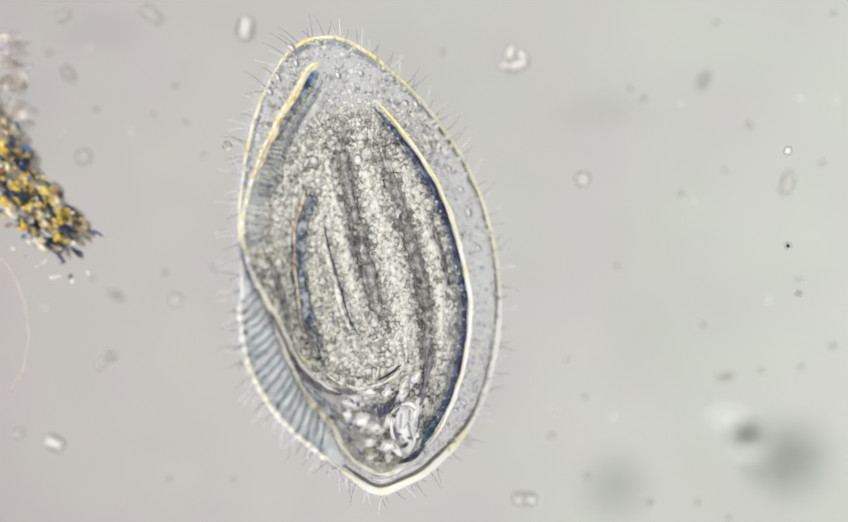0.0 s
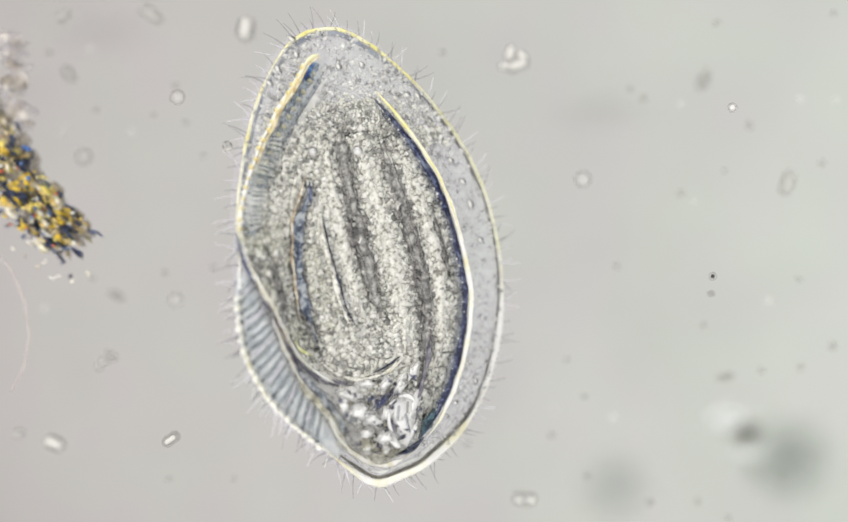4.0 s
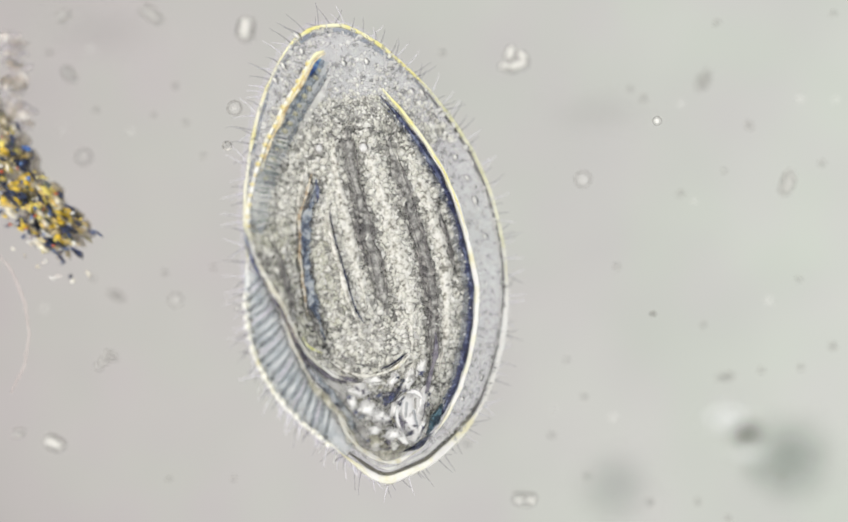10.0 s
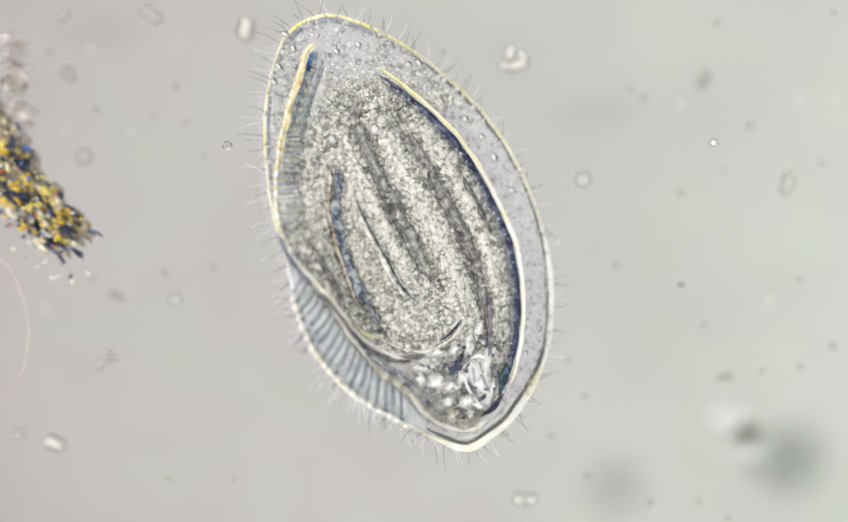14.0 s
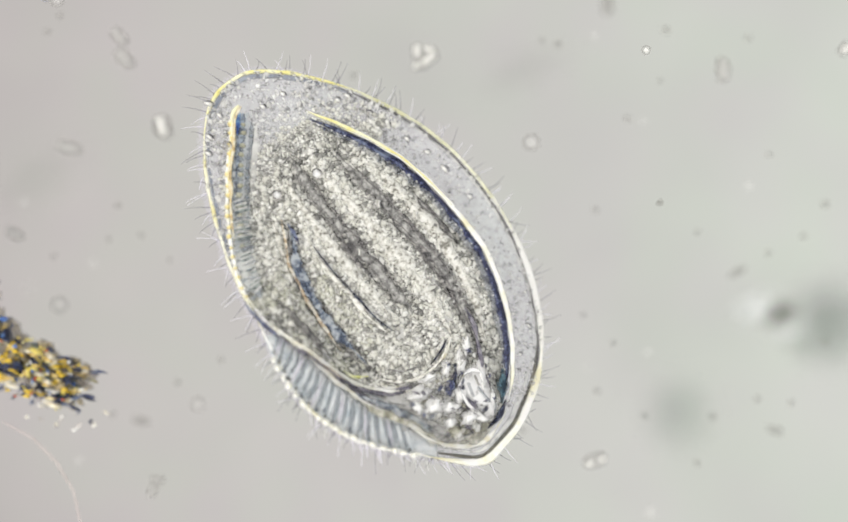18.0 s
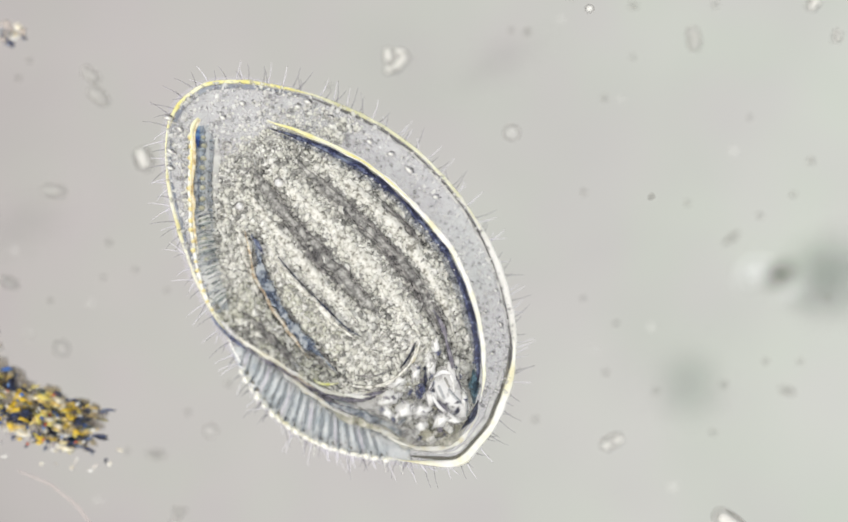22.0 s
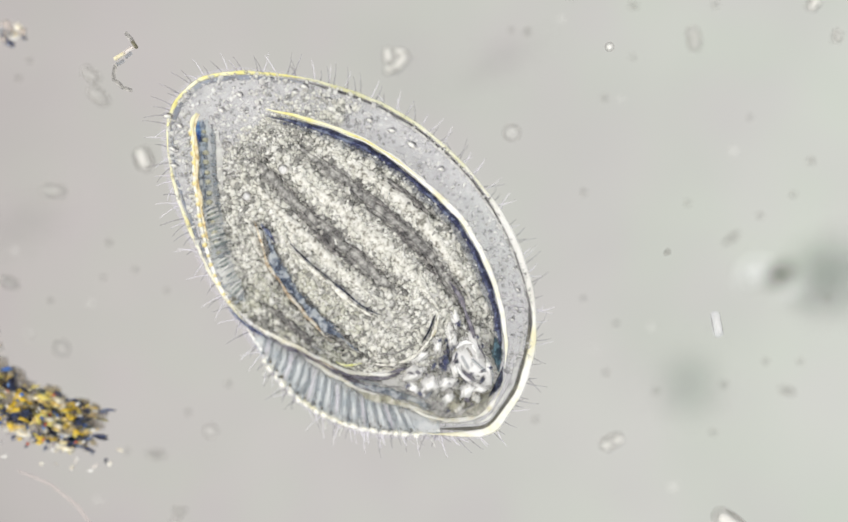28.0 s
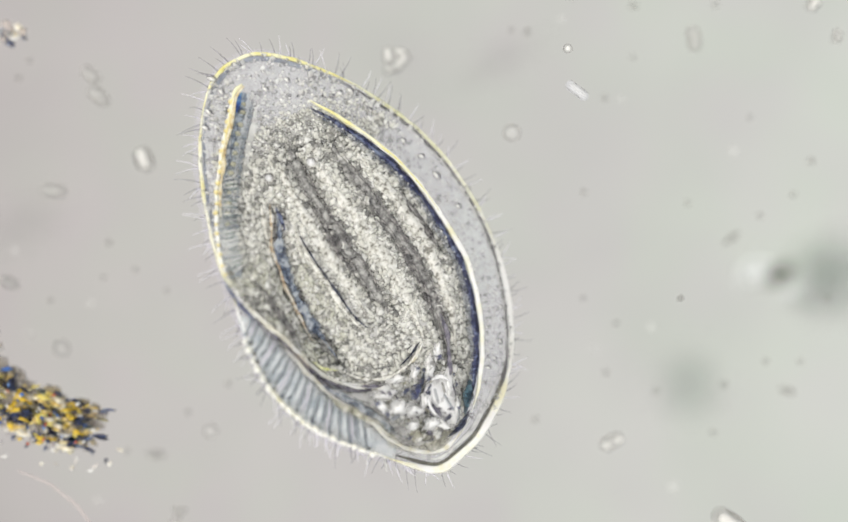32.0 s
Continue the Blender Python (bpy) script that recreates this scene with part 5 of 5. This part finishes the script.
slender = thing("bacterium", pose(0.07, 0, 0), "slender pale swimming rod with two fine dark sides", "bacterium", "drifting rods")
part("wall", capsule(0.050, 0.010), HYALINE, slender)
part("core", capsule(0.036, 0.0052), FAINT_LIGHT, slender, "pale core").location.z = 0.008
for k in (-1, 1):
    part("wall_side", cord([Vector((x, k * 0.0085, 0.004)) for x in (-0.022, -0.008, 0.008, 0.022)], fade(0.0017, 0.4), 0.002, uneven=0.3), ROD_SHADE, slender)
dust = thing("dust_speck", pose(0.06, 0, 0), "tiny round grey speck of dust in the eyepiece", "dust")
part("wall", torus(0.0075, 0.0022), CHAIN_GREY, dust)
part("core", lump(0.005, 0.005, 0.002), ROD_SHADE, dust)


def seen_at(t, x, y, z=0.0):
    """A place of the turning field at a time, from millimetres right of and below its upper corner at that time."""
    k = max(i for i in range(len(STAGE) - 1) if STAGE[i][0] <= t)
    a, b = STAGE[k], STAGE[k + 1]
    u = (t - a[0]) / (b[0] - a[0])
    cx, cy, turn = (p + (q - p) * u for p, q in zip(a[1:], b[1:]))
    fx, fy = field(x, y, z)
    c, s = math.cos(radians(turn)), math.sin(radians(turn))
    return c * fx - s * fy + cx, s * fx + c * fy + cy


def drift(ob, rows, z=0.0, spin=0.0, first=0.0):
    walk(ob, [(t, pose(*seen_at(t, x, y, z), z, 0, 0, first + spin * i)) for i, (t, x, y) in enumerate(rows)])


def motions():
    walk(lit, [(t, pose(x, y, 0, 0, 0, turn)) for t, x, y, turn in STAGE])
    walk(ciliate, [(t, pose(x, y, z, 0, roll, turn + 14.7)) for t, x, y, turn, z, roll in BODY])
    drift(ring_swimmer, [(0, 1457, 279), (1, 1425, 247), (2, 1397, 221), (4.5, 1343, 181), (5, 1329, 161), (6, 1284, 181), (7, 1230, 196), (9, 1204, 214), (11, 1241, 236), (13, 1300, 260),
                         (16.5, 1345, 267), (17, 1350, 263), (17.5, 1310, 199), (18, 1195, 93), (18.5, 1127, 55), (19, 1137, 40), (21, 1100, 30), (23, 1078, 8), (24, 1045, 20), (25.5, 1062, 63),
                         (28, 1127, 87), (30.5, 1110, 73), (31, 1068, 76), (32, 1050, 90)])
    drift(dark_swimmer, [(0, 1457, 455), (1, 1414, 452), (2, 1372, 462), (4.5, 1302, 515), (5, 1276, 510), (5.5, 1229, 530), (6, 1184, 584), (6.5, 1115, 682), (7, 1050, 823), (7.5, 1013, 945), (8, 985, 1040), (32, 985, 1300)])
    drift(slow_speck, [(0, 1476, 543), (1, 1438, 528), (2, 1385, 520), (4.5, 1300, 548), (6, 1216, 587), (7, 1136, 685), (9, 1180, 620), (11, 1230, 553), (13, 1257, 532), (16.5, 1260, 520), (32, 1258, 552)], -0.02)
    drift(flank_cell, [(0, 230, -60), (2, 270, 47), (4.5, 382, 279), (5, 470, 368), (6, 480, 250), (9, 455, 215), (11, 403, 152), (13.5, 330, -70), (32, 300, -200)], -0.02)
    drift(fast_rod, [(0, 760, 1100), (2.5, 430, 1000), (4.5, 233, 790), (5, 115, 898), (6.5, -90, 1060), (32, -300, 1300)], 0, 25)
    walk(chain, [(t, pose(*seen_at(t, x, y), 0.01, 0, 0, a)) for t, x, y, a in ((0, 215, -700, -64), (26, 213, -120, -52), (27.5, 222, 62, -40), (28, 225, 112, -28), (28.5, 215, 190, -16), (29, 190, 263, -4), (29.4, 210, 335, 8), (29.8, 290, 470, 20), (30, 308, 584, 32), (30.2, 335, 675, 24), (30.6, 345, 780, 2), (31, 270, 905, -26), (32, 240, 1060, -30))])
    walk(slender, [(t, pose(*seen_at(t, x, y), 0.0, 0, 0, a)) for t, x, y, a in ((0, 1150, 1500, 40), (19, 1130, 1400, 40), (26, 1240, 980, 60), (27.5, 1300, 700, 72), (28, 1325, 600, 72), (29, 1363, 421, 82), (30, 1346, 262, 70), (30.5, 1310, 232, 20), (31, 1234, 214, -72), (32, 1067, 168, -66))])
    drift(dust, [(t, 420, 270) for t in (0, 16.5, 17, 17.5, 18, 18.5, 19, 19.5, 20, 32)], 0.06)
    for ob, x, y, z, lean, rate, phase, swing in CILIA:
        walk(ob, [(0.4 * k, pose(x, y, z, 0, 0, lean + swing * math.sin(rate * 0.4 * k + phase))) for k in range(81)])


# ---- the ciliate's way: seconds, x, y, turn, height, lean ----
BODY = [
    (0, -0.0949, -0.0119, -8.4, 0.0, 21.5), (0.5, -0.1003, -0.0171, -9.9, 0.0, 20.6), (1, -0.0916, -0.0194, -8.0, 0.0, 19.7), (1.5, -0.0839, -0.0094, -7.5, 0.0, 19.8), (2, -0.0971, 0.0005, -8.0, 0.0, 20),
    (2.5, -0.0954, 0.0020, -9.9, 0.0, 19.5), (4.5, -0.0948, 0.0042, -8.6, 0.0, 18.6), (4.8, -0.0988, -0.0298, -14.5, 0.0, 23), (5, -0.0982, -0.1142, -19.6, 0.0, 26.1), (5.2, -0.1022, -0.1262, -21.8, 0.0, 27.6),
    (5.5, -0.1027, -0.0998, -23.3, 0.0, 28.1), (6, -0.1042, -0.0504, -19.6, 0.0, 21.8), (6.5, -0.1178, -0.0230, -18.0, 0.0, 19.2), (7, -0.1294, -0.0255, -18.8, 0.0, 20.6), (7.5, -0.1196, -0.0234, -16.5, 0.0, 19.7),
    (8, -0.1189, -0.0173, -15.9, 0.0, 18.9), (8.5, -0.1104, -0.0207, -15.3, 0.0, 19.5), (9, -0.0990, -0.0091, -10.7, 0.0, 20.1), (9.5, -0.0799, 0.0037, -9.7, 0.0, 20.7), (10, -0.0838, 0.0104, -8.4, 0.0, 20.2),
    (10.5, -0.0752, 0.0140, -8.9, 0.0, 19.6), (11, -0.0615, 0.0117, -5.8, 0.0, 19.1), (11.5, -0.0584, 0.0325, -6.0, 0.0, 18.6), (12, -0.0403, 0.0373, -3.0, 0.0, 18.2), (12.5, -0.0191, 0.0416, 1.3, 0.0, 17.6),
    (13, -0.0358, 0.0449, -0.3, 0.0, 18.1), (13.5, -0.0335, 0.0404, 0.6, 0.0, 18.3), (14, -0.0212, 0.0550, 4.3, 0.0, 19.5), (14.5, -0.0227, 0.0430, 4.8, 0.0, 18.6), (16.5, -0.0255, 0.0511, 3.5, 0.0, 18),
    (17, -0.0310, 0.0621, 2.6, 0.0, 17.1), (17.5, -0.0391, 0.0522, 0.0, 0.0, 18.5), (18, -0.0453, 0.0484, -3.8, 0.0, 14), (18.5, -0.0527, 0.0587, -4.1, 0.0, 9.5), (19, -0.0691, 0.0535, -5.6, 0.0, 11),
    (19.5, -0.0651, 0.0631, -3.0, 0.0, 11), (20, -0.0831, 0.0617, -4.8, 0.0, 11), (20.5, -0.0756, 0.0600, -6.6, 0.0, 10), (21, -0.0801, 0.0623, -8.0, 0.0, 9), (21.5, -0.0627, 0.0663, -5.6, 0.0, 9.5),
    (22, -0.0883, 0.0753, -7.9, 0.0, 10), (22.5, -0.0717, 0.0544, -9.0, 0.0, 10), (23, -0.0722, 0.0536, -9.4, 0.0, 10), (23.5, -0.0742, -0.0366, -14.6, 0.0, 24.5), (23.6, -0.0785, -0.0547, -17.9, 0.0, 26.5),
    (23.8, -0.0813, -0.0727, -26.5, 0.0, 27.4), (24, -0.0874, -0.0208, -26.5, 0.0, 23.6), (24.2, -0.0924, 0.0343, -19.7, 0.0, 17.9), (24.5, -0.0908, 0.0602, -12.9, 0.0, 16.8), (25, -0.0753, 0.0717, -8.1, 0.0, 7),
    (25.5, -0.0736, 0.0838, -6.6, 0.0, 7.3), (27.5, -0.0617, 0.0869, -5.2, 0.0, 8.7), (28, -0.0510, 0.0969, -2.4, 0.0, 9), (28.5, -0.0564, 0.1052, -0.3, 0.0, 8.5), (29, -0.0628, 0.0985, -0.9, 0.0, 8),
    (29.5, -0.0533, 0.0941, 0.6, 0.0, 8.5), (30, -0.0657, 0.1017, -2.3, 0.0, 9), (30.5, -0.0786, 0.0209, -21.7, 0.0, 25), (30.8, -0.1223, -0.0337, -36.8, 0.0, 24.1), (31, -0.1577, -0.0294, -44.6, 0.0, 22.9),
    (31.5, -0.1075, 0.0374, -28.1, 0.0, 20.2), (32, -0.0584, 0.0771, -17.6, 0.0, 17.6),
]
motions()
